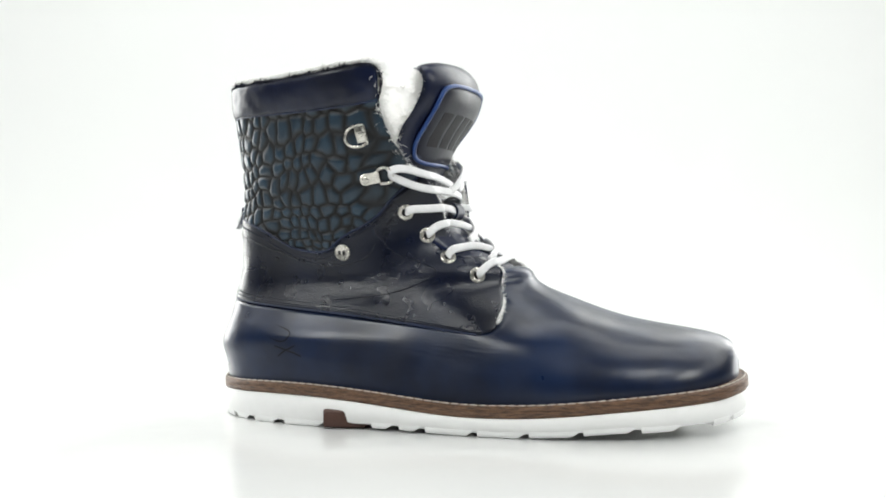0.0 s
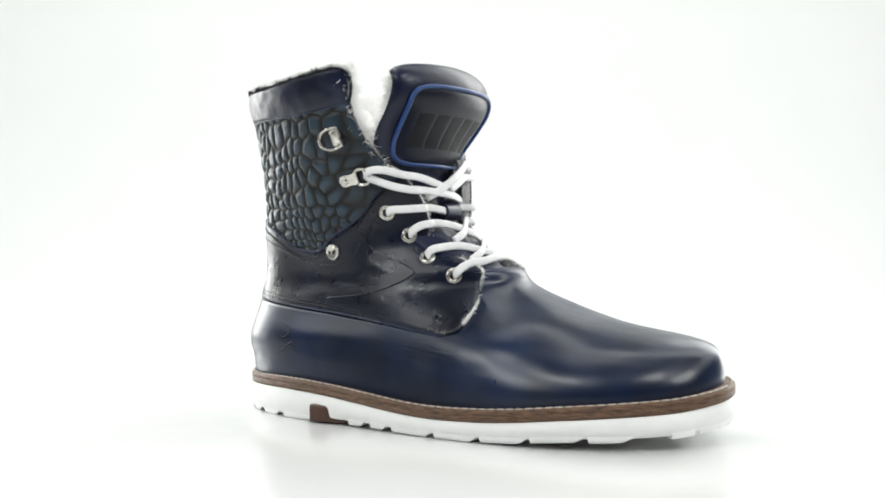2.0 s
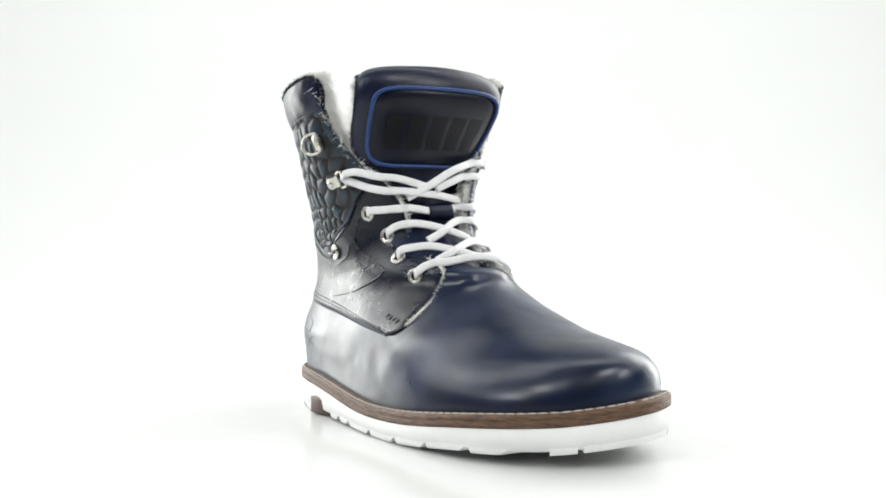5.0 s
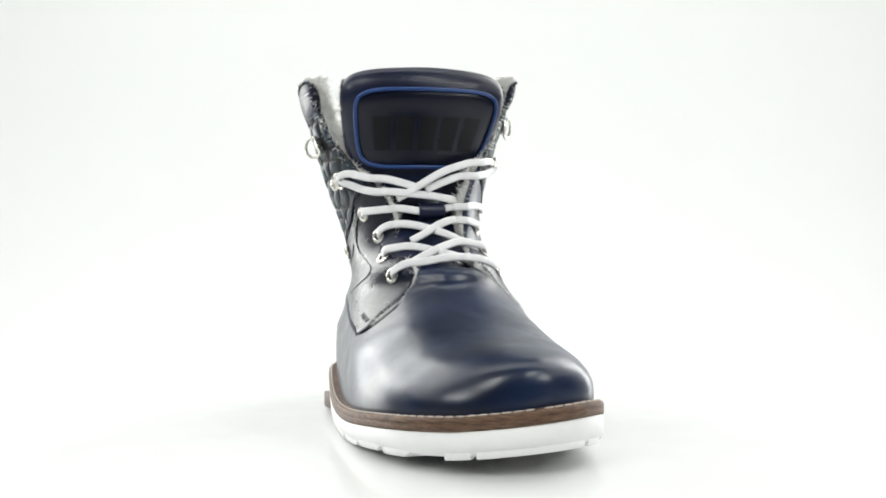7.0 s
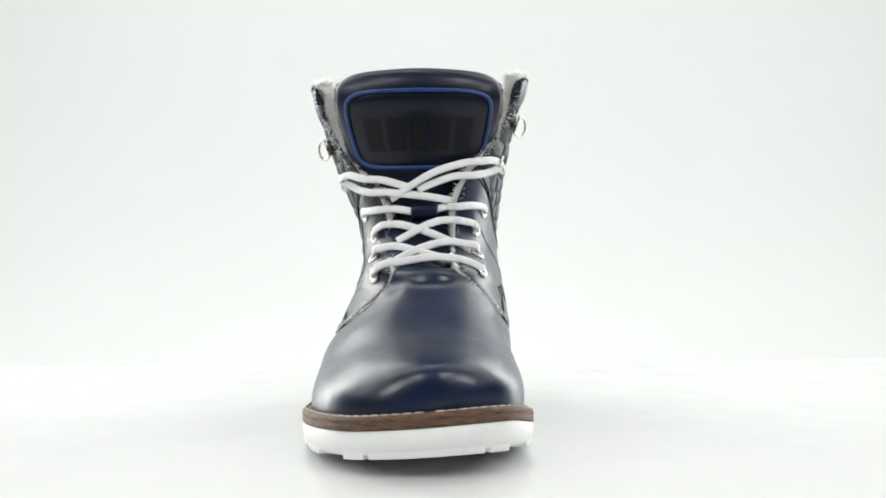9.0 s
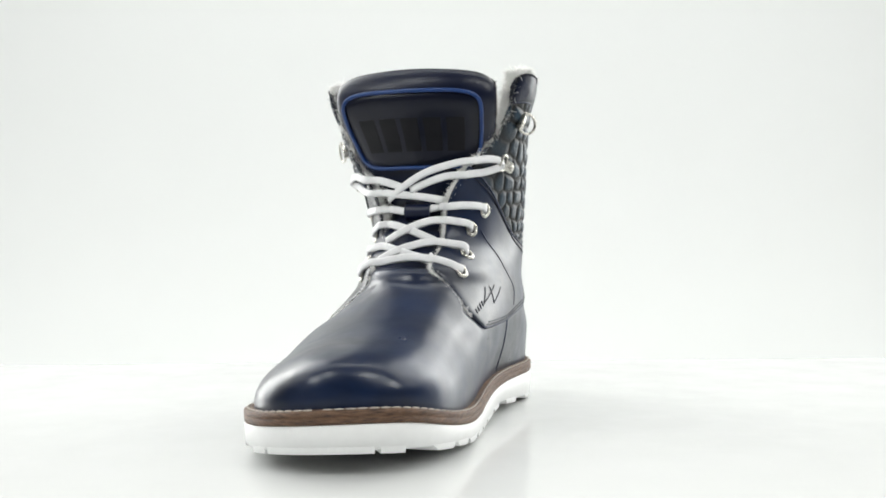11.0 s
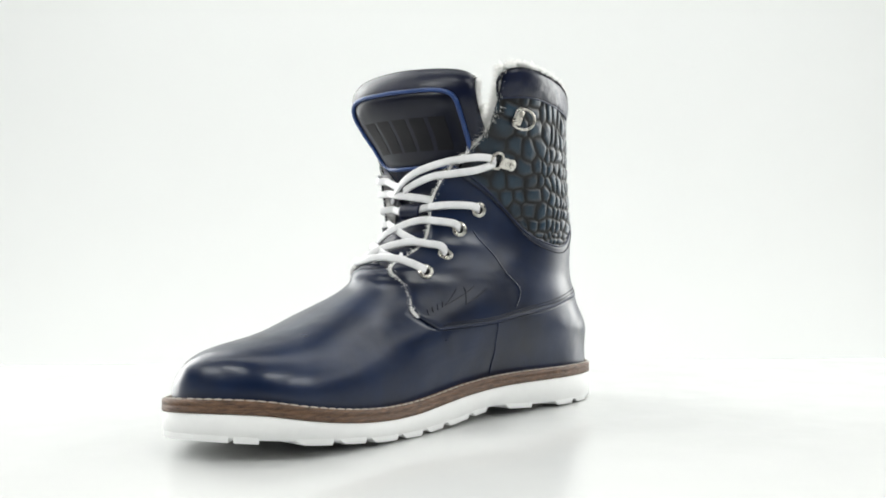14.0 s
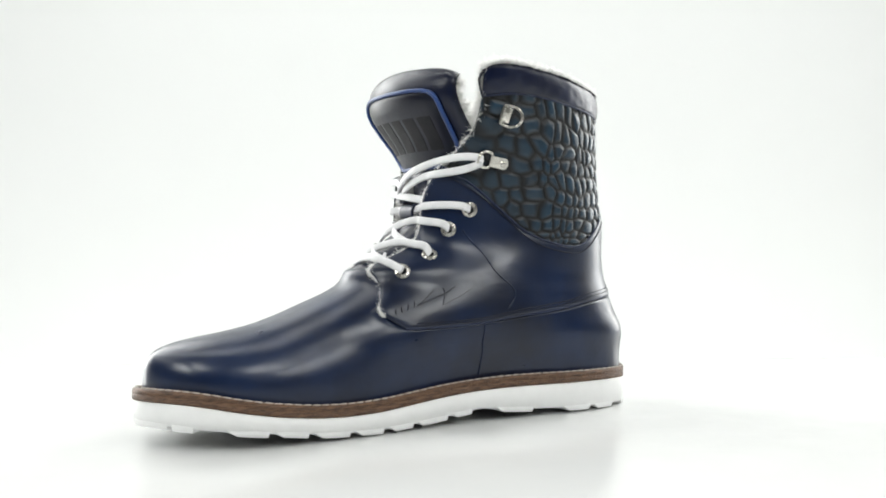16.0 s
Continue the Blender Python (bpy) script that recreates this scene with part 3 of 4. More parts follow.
def lug(y0, y1, side, slope=5.0):
    """One tread block under the sole's rim: upright towards the heel, sloped towards the toe."""
    ref, _ = outline(COUNT, 4.6 * FLIP)
    phi = np.linspace(-math.pi, math.pi, COUNT, endpoint=False)
    half = ref[phi * side > 0]
    half = half[np.argsort(half[:, 1])]
    y = np.linspace(y0, y1, 9)
    base = np.stack([np.interp(y, half[:, 1], half[:, 0]), y], 1)
    slope = min(slope, (y1 - y0) * 0.35)
    f = (y - y0) / (y1 - y0)
    foot = np.where(f < 0.5, (1 - f) ** 3 * slope, -f ** 6 * 0.5)
    taper = np.stack([np.gradient(base[:, 0], y) * foot, foot], 1)
    floor_z = ground(np.stack([base[:, 0], y + foot], 1))
    return block(base, np.tile((-side, 0.0), (9, 1)), floor_z, taper)


for a, b in ((106, 119), (84, 103), (52, 80), (8, 22), (-9, 5), (-40, -11), (-69, -41), (-98, -70), (-127, -99), (-150, -129)):
    lug(a, b, -1)
for a, b in ((91, 110), (66, 88), (18, 44), (-14, 1), (-38, -16), (-57, -40), (-79, -60), (-104, -82), (-126, -107), (-150, -129)):
    lug(a, b, 1)


def end_lug(a0, a1, m):
    """A tread block on the sole's rounded toe or heel, between two directions."""
    phi = np.linspace(a0, a1, m)
    base = np.linspace(-math.pi, math.pi, COUNT, endpoint=False)
    ref, n = outline(COUNT, 4.6 * FLIP)
    px, py, nx, ny = [np.interp(phi, base, q, period=2 * math.pi) for q in (ref[:, 0], ref[:, 1], n[:, 0] * FLIP, n[:, 1] * FLIP)]
    rim_p = np.stack([px, py], 1)
    return block(rim_p, -np.stack([nx, ny], 1) * 0.5, ground(rim_p), np.zeros((m, 2)))


for a, b, m in ((2.83, 3.44, 14), (3.47, 3.60, 5), (2.68, 2.80, 5), (-0.46, -0.24, 6), (-0.23, -0.01, 6), (0.01, 0.23, 6), (0.24, 0.46, 6)):
    end_lug(a, b, m)


def shank():
    """Brown insert that shows in the gap before the heel."""
    bm = box_mesh(-0.0622, -0.020, 0.0265, 0.0515, 0.0008, 0.0112, 0.0012)
    for v in bm.verts:
        if v.co.y < 0.04:
            v.co.x += 0.003
            v.co.z *= 0.9
    return part("shank_insert", bm, BROWN, SOLE, "dark brown rubber shank insert")


shank()


def capsule(length, r):
    bm = bmesh.new()
    bmesh.ops.create_uvsphere(bm, u_segments=6, v_segments=4, radius=1)
    for v in bm.verts:
        v.co = Vector((v.co.x * r, v.co.y * r * 0.8, v.co.z * length / 2))
    data = bpy.data.meshes.new("stitch")
    bm.to_mesh(data)
    bm.free()
    return data


def stitch_row(path, pitch, length, r, mat, parent, limit=300):
    """Separate stitches along a path (metres)."""
    path = np.asarray(path)
    d = np.r_[0, np.cumsum(np.linalg.norm(np.diff(path, axis=0), axis=1))]
    count = min(int(d[-1] / pitch), limit)
    data = capsule(length, r)
    for k in range(count):
        a, b = [np.array([np.interp(q * pitch, d, path[:, j]) for j in range(3)]) for q in (k + 0.3, k + 0.7)]
        ob = part("stitch", data, mat, parent)
        ob.matrix_basis = Matrix.Translation((a + b) / 2) @ Vector(b - a).to_track_quat("Z", "Y").to_matrix().to_4x4()


def welt_stitches():
    q, _ = outline(COUNT, 3.4 * FLIP)
    ref, _ = outline(COUNT, 5 * FLIP)
    q[:, 2] = welt_top(ref) + 0.25
    stitch_row(np.concatenate([q, q[:1]]) * MM, 0.0054, 0.0050, 0.00056, STITCH, WELT_PART)


# ---- tongue ----
TONGUE_Z = [88, 101, 118, 137, 153, 169, 184, 198, 208, 213.5]
TONGUE_Y = [-55, -37, -15, -4, -7, -13.5, -23.5, -27.5, -24, -17]
TONGUE_W = [22, 25, 30, 37, 42, 47, 50.5, 51, 49, 43]
TONGUE_X = -10.0


def tongue_at(a, b, lift=0.0):
    """A place on the tongue's front in millimetres: a from -1 to 1 across, b from 0 to 9 upwards."""
    a, b, lift = np.broadcast_arrays(np.asarray(a, float), np.asarray(b, float), np.asarray(lift, float))
    sh = a.shape
    a, b, lift = a.ravel(), b.ravel(), lift.ravel()
    w = cubic(np.arange(10.0), b)
    z, y, h = w @ TONGUE_Z, w @ TONGUE_Y, w @ TONGUE_W
    slope = cubic(np.arange(10.0), np.clip(b + 0.05, 0, 9)) - cubic(np.arange(10.0), np.clip(b - 0.05, 0, 9))
    dy, dz = slope @ TONGUE_Y, slope @ TONGUE_Z
    k = np.hypot(dy, dz) + 1e-9
    x = TONGUE_X + a * h
    yy = y + np.interp(b, [3.0, 5.5], [17.0, 11.5]) * a * a - lift * dz / k
    zz = z - 2.5 * a * a * np.clip((b - 6) / 3, 0, 1) + lift * dy / k
    return np.stack([x, yy, zz], -1).reshape(*sh, 3)


def tongue():
    nu, nv = 60, 70
    a, b = np.meshgrid(np.linspace(-1, 1, nu), np.linspace(0, 9, nv))
    round_off = np.sqrt(np.clip(1 - np.abs(a) ** 8, 0, 1)) * np.sqrt(np.clip(1 - np.clip((b - 7.6) / 1.4, 0, 1) ** 4, 0, 1))
    thick = np.interp(b, [0, 3, 5, 9], [1.5, 2.5, 5.0, 6.0])
    lift = thick * round_off - thick
    for i in np.ndindex(nv, nu):
        low = np.interp(b[i], [0, 3.0, 4.2, 4.8], [0.6, 1.6, 1.2, 0.1])
        lift[i] += low * crease((a[i] * 2.2, b[i] * 1.8, 0), 1.0, 6)
    front = tongue_at(a, b, lift)
    back = tongue_at(a, b, -thick - 0.5)
    ob = part("tongue", shell(front * MM, back * MM), SOFT_NAVY, boot, "padded navy leather tongue, folded forward")
    fur = np.interp(b, [0, 3, 5, 9], [2, 5, 9, 9.0])
    rough = np.zeros((nv, nu))
    for i in np.ndindex(nv, nu):
        rough[i] = 1.6 * crease((a[i] * 12, b[i] * 4, 0), 1.0, 8)
    f2 = tongue_at(a * 0.985, np.minimum(b, 8.95), -thick - 0.6)
    b2 = tongue_at(a * 0.95, np.minimum(b, 8.8), -thick - fur * np.sqrt(np.clip(1.02 - a ** 6, 0, 1)) + rough)
    part("tongue_lining", shell(f2 * MM, b2 * MM), FLEECE, boot, "white fleece backing of the tongue")
    return ob


tongue()


def round_rect(hx, hy, r, count):
    """A rounded rectangle round the origin, as points."""
    pts = []
    for k in range(count):
        t = 2 * math.pi * k / count
        c, s = math.cos(t), math.sin(t)
        e = 2.0 / r
        pts.append((hx * math.copysign(abs(c) ** e, c), hy * math.copysign(abs(s) ** e, s)))
    return np.array(pts)


PATCH_B = (3.98, 6.9)


def tongue_patch():
    mid, half = sum(PATCH_B) / 2, (PATCH_B[1] - PATCH_B[0]) / 2
    n, rings = 96, 16
    edge = round_rect(0.86, half, 6.0, n)
    bm = bmesh.new()
    rows = []
    for k in range(rings):
        f = 1 - k / rings
        lift = 1.3 * min(1, (1 - f) * 6 + 0.1)
        q = tongue_at(edge[:, 0] * f, mid + edge[:, 1] * f, lift)
        rows.append([bm.verts.new(p * MM) for p in q])
    for r1, r2 in zip(rows, rows[1:]):
        for j in range(n):
            bm.faces.new((r1[j], r1[(j + 1) % n], r2[(j + 1) % n], r2[j]))
    bm.faces.new(rows[-1])
    ob = part("tongue_patch", bm, PATCH, boot, "charcoal leather patch on the tongue")
    path = tongue_at(edge[:, 0], mid + edge[:, 1], 0.9) * MM
    up = tongue_at(edge[:, 0], mid + edge[:, 1], 2.9) * MM - path
    part("piping", sweep(path, up, 0.0024, 0.0024, 8, True), PIPING, ob, "bright blue leather piping")
    for k in range(5):
        c = -0.56 + k * 0.28
        g = np.array([[(c + (u - 0.5) * 0.215, 4.60 + v * 1.25) for u in np.linspace(0, 1, 7)] for v in np.linspace(0, 1, 9)])
        o, i = tongue_at(g[..., 0], g[..., 1], 1.42), tongue_at(g[..., 0], g[..., 1], 1.0)
        part("printed_bar", shell(o * MM, i * MM), MARK, ob, "black printed bar", False)


tongue_patch()


def tongue_teeth():
    """Zigzag cut edge along the tongue's top."""
    a = np.linspace(-0.86, 0.86, 70)
    p = tongue_at(a, np.full(70, 8.92), -5.5) * MM
    bm = bmesh.new()
    for q in p:
        m = Matrix.Translation(q + np.array([0, 0, 0.0002])) @ Matrix.Diagonal((0.0005, 0.0012, 0.0009, 1))
        bmesh.ops.create_icosphere(bm, subdivisions=1, radius=1, matrix=m)
    return tagged(part("tongue_trim", bm, THREAD, boot, "navy pinked edge along the tongue"), kind="stuff")


tongue_teeth()


def lace_keeper():
    g = []
    for t in np.linspace(0, 1, 12):
        row = []
        for k in np.linspace(0, 1, 14):
            ang = math.pi * (0.15 + 1.7 * t)
            row.append((-15 + 16 * k, -13.0 - 5.0 * math.sin(ang / 2), 125.0 - 5.2 * math.cos(ang / 2)))
        g.append(row)
    g = np.array(g)
    part("lace_keeper", shell(g * MM, (g + np.array([0, 1.3, 0])) * MM), SOFT_NAVY, boot, "navy leather loop that holds the lace")


lace_keeper()


# ---- fleece ----
def fleece_wall():
    """Fleece that lines the shaft and shows over its rim."""
    nu, nv = 240, 70
    phi = np.linspace(-1.0, 1.0, nu)
    lo_e, hi_e = np.array(FACING[-1] + EDGE[-1][1:] + TOP[-1][-1:]), np.array(FACING[1] + EDGE[1][1:] + TOP[1][-1:])
    vs = np.linspace(7.2, 13.8, nv)
    lo, hi = [np.interp(vs, *[np.array(sorted((q[1], q[0]) for q in e))[:, j] for j in (0, 1)]) for e in (lo_e, hi_e)]
    tops = np.concatenate([line(TOP[-1], 60)[::-1], line(TOP[1], 60)[1:]])
    g = np.zeros((nv, nu, 2))
    for i in range(nv):
        g[i, :, 0] = lo[i] * 0.992 + (hi[i] * 0.990 - lo[i] * 0.992) * (phi + 1) / 2
        top = np.interp(g[i, :, 0], tops[:, 0], tops[:, 1])
        g[i, :, 1] = 7.2 + (top + 0.06 - 7.2) * i / (nv - 1)
    base, n = last(g[..., 0], g[..., 1]), out_of(g[..., 0], g[..., 1])
    rough = np.zeros((nv, nu))
    for i in np.ndindex(nv, nu):
        rough[i] = 1.8 * crease(base[i], 0.16, 7)
    inner = base - n * (np.interp(g[..., 1], [7.2, 10.6, 12.0], [3.6, 4.2, 9.0]) + rough * np.interp(g[..., 1], [10, 12], [0.35, 1.0]))[..., None]
    outer = base - n * (2.6 + 0.25 * np.clip(rough, -1, 1))[..., None]
    part("fleece_lining", shell(outer * MM, inner * MM), FLEECE, boot, "thick white fleece lining of the shaft")
    return g


FUR_GRID = fleece_wall()


def fur(name, roots, ways, lengths, label, width=0.0003, mat=FLEECE):
    """Curly wool: thin tapered locks of two bent pieces each."""
    verts, faces = [], []
    rnd = np.random.default_rng(5)
    for p, w, ln in zip(roots, ways, lengths):
        w = w + rnd.normal(0, 0.5, 3)
        w /= np.linalg.norm(w)
        s = np.cross(w, rnd.normal(0, 1, 3))
        s /= np.linalg.norm(s) + 1e-9
        bend = rnd.normal(0, 0.45, 3) * ln
        a, b, c = p - w * 0.001, p + w * ln * 0.55 + bend * 0.3, p + w * ln + bend
        t = np.cross(w, s)
        k = len(verts)
        for q, r in ((a, width), (b, width * 0.8)):
            for j in range(3):
                an = 2 * math.pi * j / 3
                verts.append(q + (s * math.cos(an) + t * math.sin(an)) * r)
        verts.append(c)
        for j in range(3):
            m = (j + 1) % 3
            faces.append((k + j, k + m, k + 3 + m, k + 3 + j))
            faces.append((k + 3 + j, k + 3 + m, k + 6))
    data = bpy.data.meshes.new(name)
    data.from_pydata([tuple(v) for v in verts], [], faces)
    return tagged(part(name, data, mat, boot, label), kind="stuff")


def grow():
    rnd = np.random.default_rng(2)
    g = FUR_GRID
    roots, ways, lens = [], [], []
    nv, nu = g.shape[:2]

    place, face = last(g[..., 0], g[..., 1]), out_of(g[..., 0], g[..., 1])

    def add(i, j, depth, up, out, inward, ln):
        n = face[i, j]
        roots.append((place[i, j] - n * depth) * MM)
        ways.append(np.array([0, 0, 1.0]) * up + n * out + inward)
        lens.append(ln * MM)
    for _ in range(8000):
        j = rnd.integers(0, nu)
        add(nv - 1, j, rnd.uniform(0.3, 8), 1.0, rnd.normal(0.15, 0.3), np.zeros(3), rnd.uniform(1.2, 2.8))
    for side, j in ((-1, 0), (1, nu - 1)):
        for _ in range(4600):
            i = rnd.integers(0, nv)
            t = place[i, j] - place[i, j - 4 * side]
            t = t / np.linalg.norm(t)
            add(i, j, rnd.uniform(1.4, 5), 0.15, rnd.normal(-0.1, 0.25), t * 1.0, rnd.uniform(1.2, 3.4))
        for _ in range(2600):
            i = rnd.integers(int(nv * 0.74), nv)
            t = place[i, j] - place[i, j - 4 * side]
            add(i, j, rnd.uniform(1.6, 10), 0.15, rnd.normal(-0.05, 0.25), t / np.linalg.norm(t), rnd.uniform(2.5, 6.0 if side < 0 else 4.2))
    for side in (-1, 1):
        foot = line(FACING[side][2:8], 50)
        here, n = last(foot[:, 0], foot[:, 1]), out_of(foot[:, 0], foot[:, 1])
        t = here - last(foot[:, 0] - side * 0.05, foot[:, 1] + 0.1)
        t /= np.linalg.norm(t, axis=1, keepdims=True)
        for _ in range(2000):
            k = rnd.integers(0, 49)
            roots.append((here[k] - n[k] * rnd.uniform(0.4, 1.4)) * MM)
            ways.append(t[k] + n[k] * 0.1)
            lens.append(rnd.uniform(0.8, 2.0) * MM)
    for _ in range(9000):
        i, j = rnd.integers(nv // 3, nv), rnd.integers(0, nu)
        add(i, j, 8.5, 0.25, -1.0, np.zeros(3), rnd.uniform(2.0, 4.0))
    fur("fleece_fringe", roots, ways, lens, "loose white wool along the boot's opening")
    roots, ways, lens = [], [], []
    for _ in range(3600):
        kind = rnd.random()
        if kind < 0.4:
            a, b, up = rnd.uniform(-0.95, 0.95), rnd.uniform(8.4, 8.9), np.array([0, 0.6, 0.6])
        elif kind < 0.8:
            a = rnd.choice([-1, 1]) * rnd.uniform(0.93, 0.98)
            b, up = rnd.uniform(3.2, 8.6), np.array([np.sign(a) * 0.8, 0.6, 0.2])
        else:
            a, b, up = rnd.uniform(-0.9, 0.9), rnd.uniform(4, 8.8), np.array([0, 1.0, 0.1])
        t = np.interp(b, [0, 3, 5, 9], [1.5, 2.5, 5.0, 6.0])
        roots.append(tongue_at(a, b, -t - rnd.uniform(1.0, 6.0)) * MM)
        ways.append(up)
        lens.append(rnd.uniform(1.6, 3.6) * MM)
    fur("tongue_fringe", roots, ways, lens, "loose white wool round the tongue")


grow()


def raw_edges():
    """Short dark fibres along the cut edges of collar and tongue."""
    rnd = np.random.default_rng(11)
    roots, ways, lens = [], [], []
    for side, lift in ((-1, 1.0), (1, 0.5)):
        path = line(TOP[side] + [BAND[side][-1]], 400)
        pts, n = on(path, 0.0), out_of(path[:, 0], path[:, 1])
        ragged = np.array([max(0.2, 1 + 1.6 * noise.noise(Vector(p) * 160)) for p in pts])
        for _ in range(2600):
            k = rnd.integers(0, 400)
            along = (pts[min(k + 1, 399)] - pts[max(k - 1, 0)]) / MM
            tip = k > 345
            way = np.array([0, -1.0, 0.3]) if tip else np.array([0, 0, 1.0])
            roots.append(pts[k] + n[k] * rnd.uniform(-1.6, 0.9) * MM + along * rnd.uniform(-0.5, 0.5) * MM)
            ways.append(way + n[k] * 0.2)
            lens.append(rnd.uniform(0.4, 1.5) * lift * ragged[k] * (0.35 if tip else 1.0) * MM)
    for _ in range(1500):
        a = rnd.choice([-1, 1]) * rnd.uniform(0.97, 0.995)
        b = rnd.uniform(4.0, 8.4)
        t = np.interp(b, [0, 3, 5, 9], [1.5, 2.5, 5.0, 6.0])
        roots.append(tongue_at(a, b, -t + rnd.uniform(-0.4, 0.8)) * MM)
        ways.append(np.array([np.sign(a) * 0.8, 0.5, 0.2]))
        lens.append(rnd.uniform(0.4, 1.5) * MM)
    fur("raw_edge", roots, ways, lens, "dark frayed leather fibres along the cut edges", 0.00022, THREAD)


raw_edges()


# ---- metal ----
def frame_at(p, v, lift):
    """A pose on the boot: z outward, y upward."""
    n = Vector(out_of(np.array(p), np.array(v)))
    up = (Vector((0, 0, 1)) - n * n.z).normalized()
    x = up.cross(n)
    m = Matrix((x, up, n)).transposed().to_4x4()
    m.translation = Vector(last(np.array(p), np.array(v)) * MM) + n * lift * MM
    return m


def turned(profile, count=20):
    """A solid of revolution round z from (radius, height) pairs in millimetres."""
    bm = bmesh.new()
    rings = []
    for r, h in profile:
        rings.append([bm.verts.new((r * MM * math.cos(2 * math.pi * k / count), r * MM * math.sin(2 * math.pi * k / count), h * MM)) for k in range(count)])
    for a, b in zip(rings, rings[1:]):
        for k in range(count):
            bm.faces.new((a[k], a[(k + 1) % count], b[(k + 1) % count], b[k]))
    bm.faces.new(rings[0])
    bm.faces.new(rings[-1])
    return bm


EYES = [(-42, 8, 124), (-36, -4, 111), (-39, -19, 99), (-37, -34, 87), (26, 7, 127), (21, -4, 113), (25, -19, 100), (25, -38, 89)]
EYE_POSE = []
for x, y, z in EYES:
    m = frame_at(*near(x, y, z), 0.95)
    EYE_POSE.append(m)
    ob = part("eyelet", turned([(2.4, 0.1), (2.5, 0.55), (3.0, 0.85), (4.1, 0.75), (4.7, 0.15), (4.6, -0.6)]), NICKEL, boot, "pale nickel lace eyelet")
    ob.matrix_basis = m
    # solid disc across the ring, its black colour stands for the shade inside
    shade_disc = part("eyelet_shade_disc", turned([(2.45, 0.25), (0.3, 0.2)]), HOLE_SHADE_AND_MARK, ob, "near-black disc painted as the shade inside the eyelet")


def d_ring(place, side):
    m = frame_at(*near(*place), 0.3)
    root = part("d_ring_plate", box_mesh(min(-0.0018 * -side, 0.0062 * -side), max(-0.0018 * -side, 0.0062 * -side), -0.0058, 0.0058, -0.0006, 0.0026, 0.0012), NICKEL, boot, "nickel clip plate of the speed-lace ring")
    root.matrix_basis = m @ Matrix.Rotation(radians(-12 * side), 4, "Z") @ Matrix.Scale(0.8, 4)
    pts = [(5.2 * -side, 6.6), (0, 7.6), (-5.5 * -side, 5.6), (-8.2 * -side, 0), (-5.5 * -side, -5.6), (0, -7.6), (5.2 * -side, -6.6)]
    curve = np.array(line(pts, 26))
    back = np.array([(5.2 * -side, y) for y in np.linspace(-6.0, 6.0, 8)])
    loop = np.concatenate([curve, back])
    q = np.stack([loop[:, 0], loop[:, 1], 2.2 + 0.45 * np.maximum(0, (loop[:, 0] * side + 5.2))], 1) * MM
    ring = part("d_ring", sweep(q, (0, 0, 1), 0.0019, 0.0019, 8, True), NICKEL, root, "nickel d-shaped lace ring")
    return root


d_ring((-76, 24, 166), -1)
d_ring((51, 19, 179), 1)


def hook(place, side):
    m = frame_at(*near(*place), 0.3) @ Matrix.Rotation(radians(14 * -side), 4, "Z") @ Matrix.Scale(0.88, 4)
    f = -side
    bm = bmesh.new()
    shape = [(-9.5, 0), (-8.8, 2.8), (-6.5, 4.0), (-3, 3.6), (0, 3.4), (3.5, 4.4), (3.5, -4.4), (0, -3.4), (-3, -3.6), (-6.5, -4.0), (-8.8, -2.8)]
    a = [bm.verts.new((x * f * MM, y * MM, 0.0016)) for x, y in shape]
    b = [bm.verts.new((x * f * MM, y * MM, -0.0004)) for x, y in shape]
    bm.faces.new(a)
    bm.faces.new(b)
    for k in range(len(a)):
        j = (k + 1) % len(a)
        bm.faces.new((a[k], a[j], b[j], b[k]))
    bmesh.ops.bevel(bm, geom=bm.edges[:], offset=0.0004, segments=1, affect="EDGES")
    plate = part("hook_plate", bm, NICKEL, boot, "nickel lace hook plate", False)
    plate.matrix_basis = m
    rivet = part("rivet", turned([(2.4, 1.4), (2.2, 2.1), (1.2, 2.5), (0.2, 2.6)], 16), NICKEL, plate)
    rivet.location = (-5.8 * f * MM, 0, 0)
    loop = np.array(line([(3.0, 4.6), (6, 5.6), (10.5, 4.6), (12.0, 0), (10.5, -4.4), (6, -5.2), (3.0, -4.6)], 22))
    q = np.stack([loop[:, 0] * f, loop[:, 1], 1.2 + 0.22 * np.maximum(0, loop[:, 0] - 3)], 1) * MM
    part("hook_wire", sweep(q, (0, 0, 1), 0.0019, 0.0019, 8), NICKEL, plate, "bent nickel hook wire")
    return plate


HOOKS = [hook((-58, 21, 145), -1), hook((40, 16, 153), 1)]


def snap_button():
    m = frame_at(*near(-46, 43, 101), 0.8)
    ob = part("snap_button", turned([(4.6, -0.3), (4.9, 0.7), (4.5, 1.5), (3.9, 1.9), (3.7, 1.7), (0.3, 1.9)], 24), NICKEL, boot, "round nickel snap button with dark marks")
    ob.matrix_basis = m
    for x in (-1.3, 1.3):
        bar = part("button_mark", box_mesh((x - 0.7) * MM, (x + 0.7) * MM, -0.0012, 0.0012, 0.0016, 0.00205), HOLE_SHADE_AND_MARK, ob, "dark bar on the button", False)
    return ob


snap_button()


# ---- laces ----
FACE_EDGE = {}
for side in (-1, 1):
    e = line(FACING[side] + EDGE[side][1:], 80)
    FACE_EDGE[side] = (np.maximum.accumulate(e[:, 1]), np.abs(e[:, 0]))


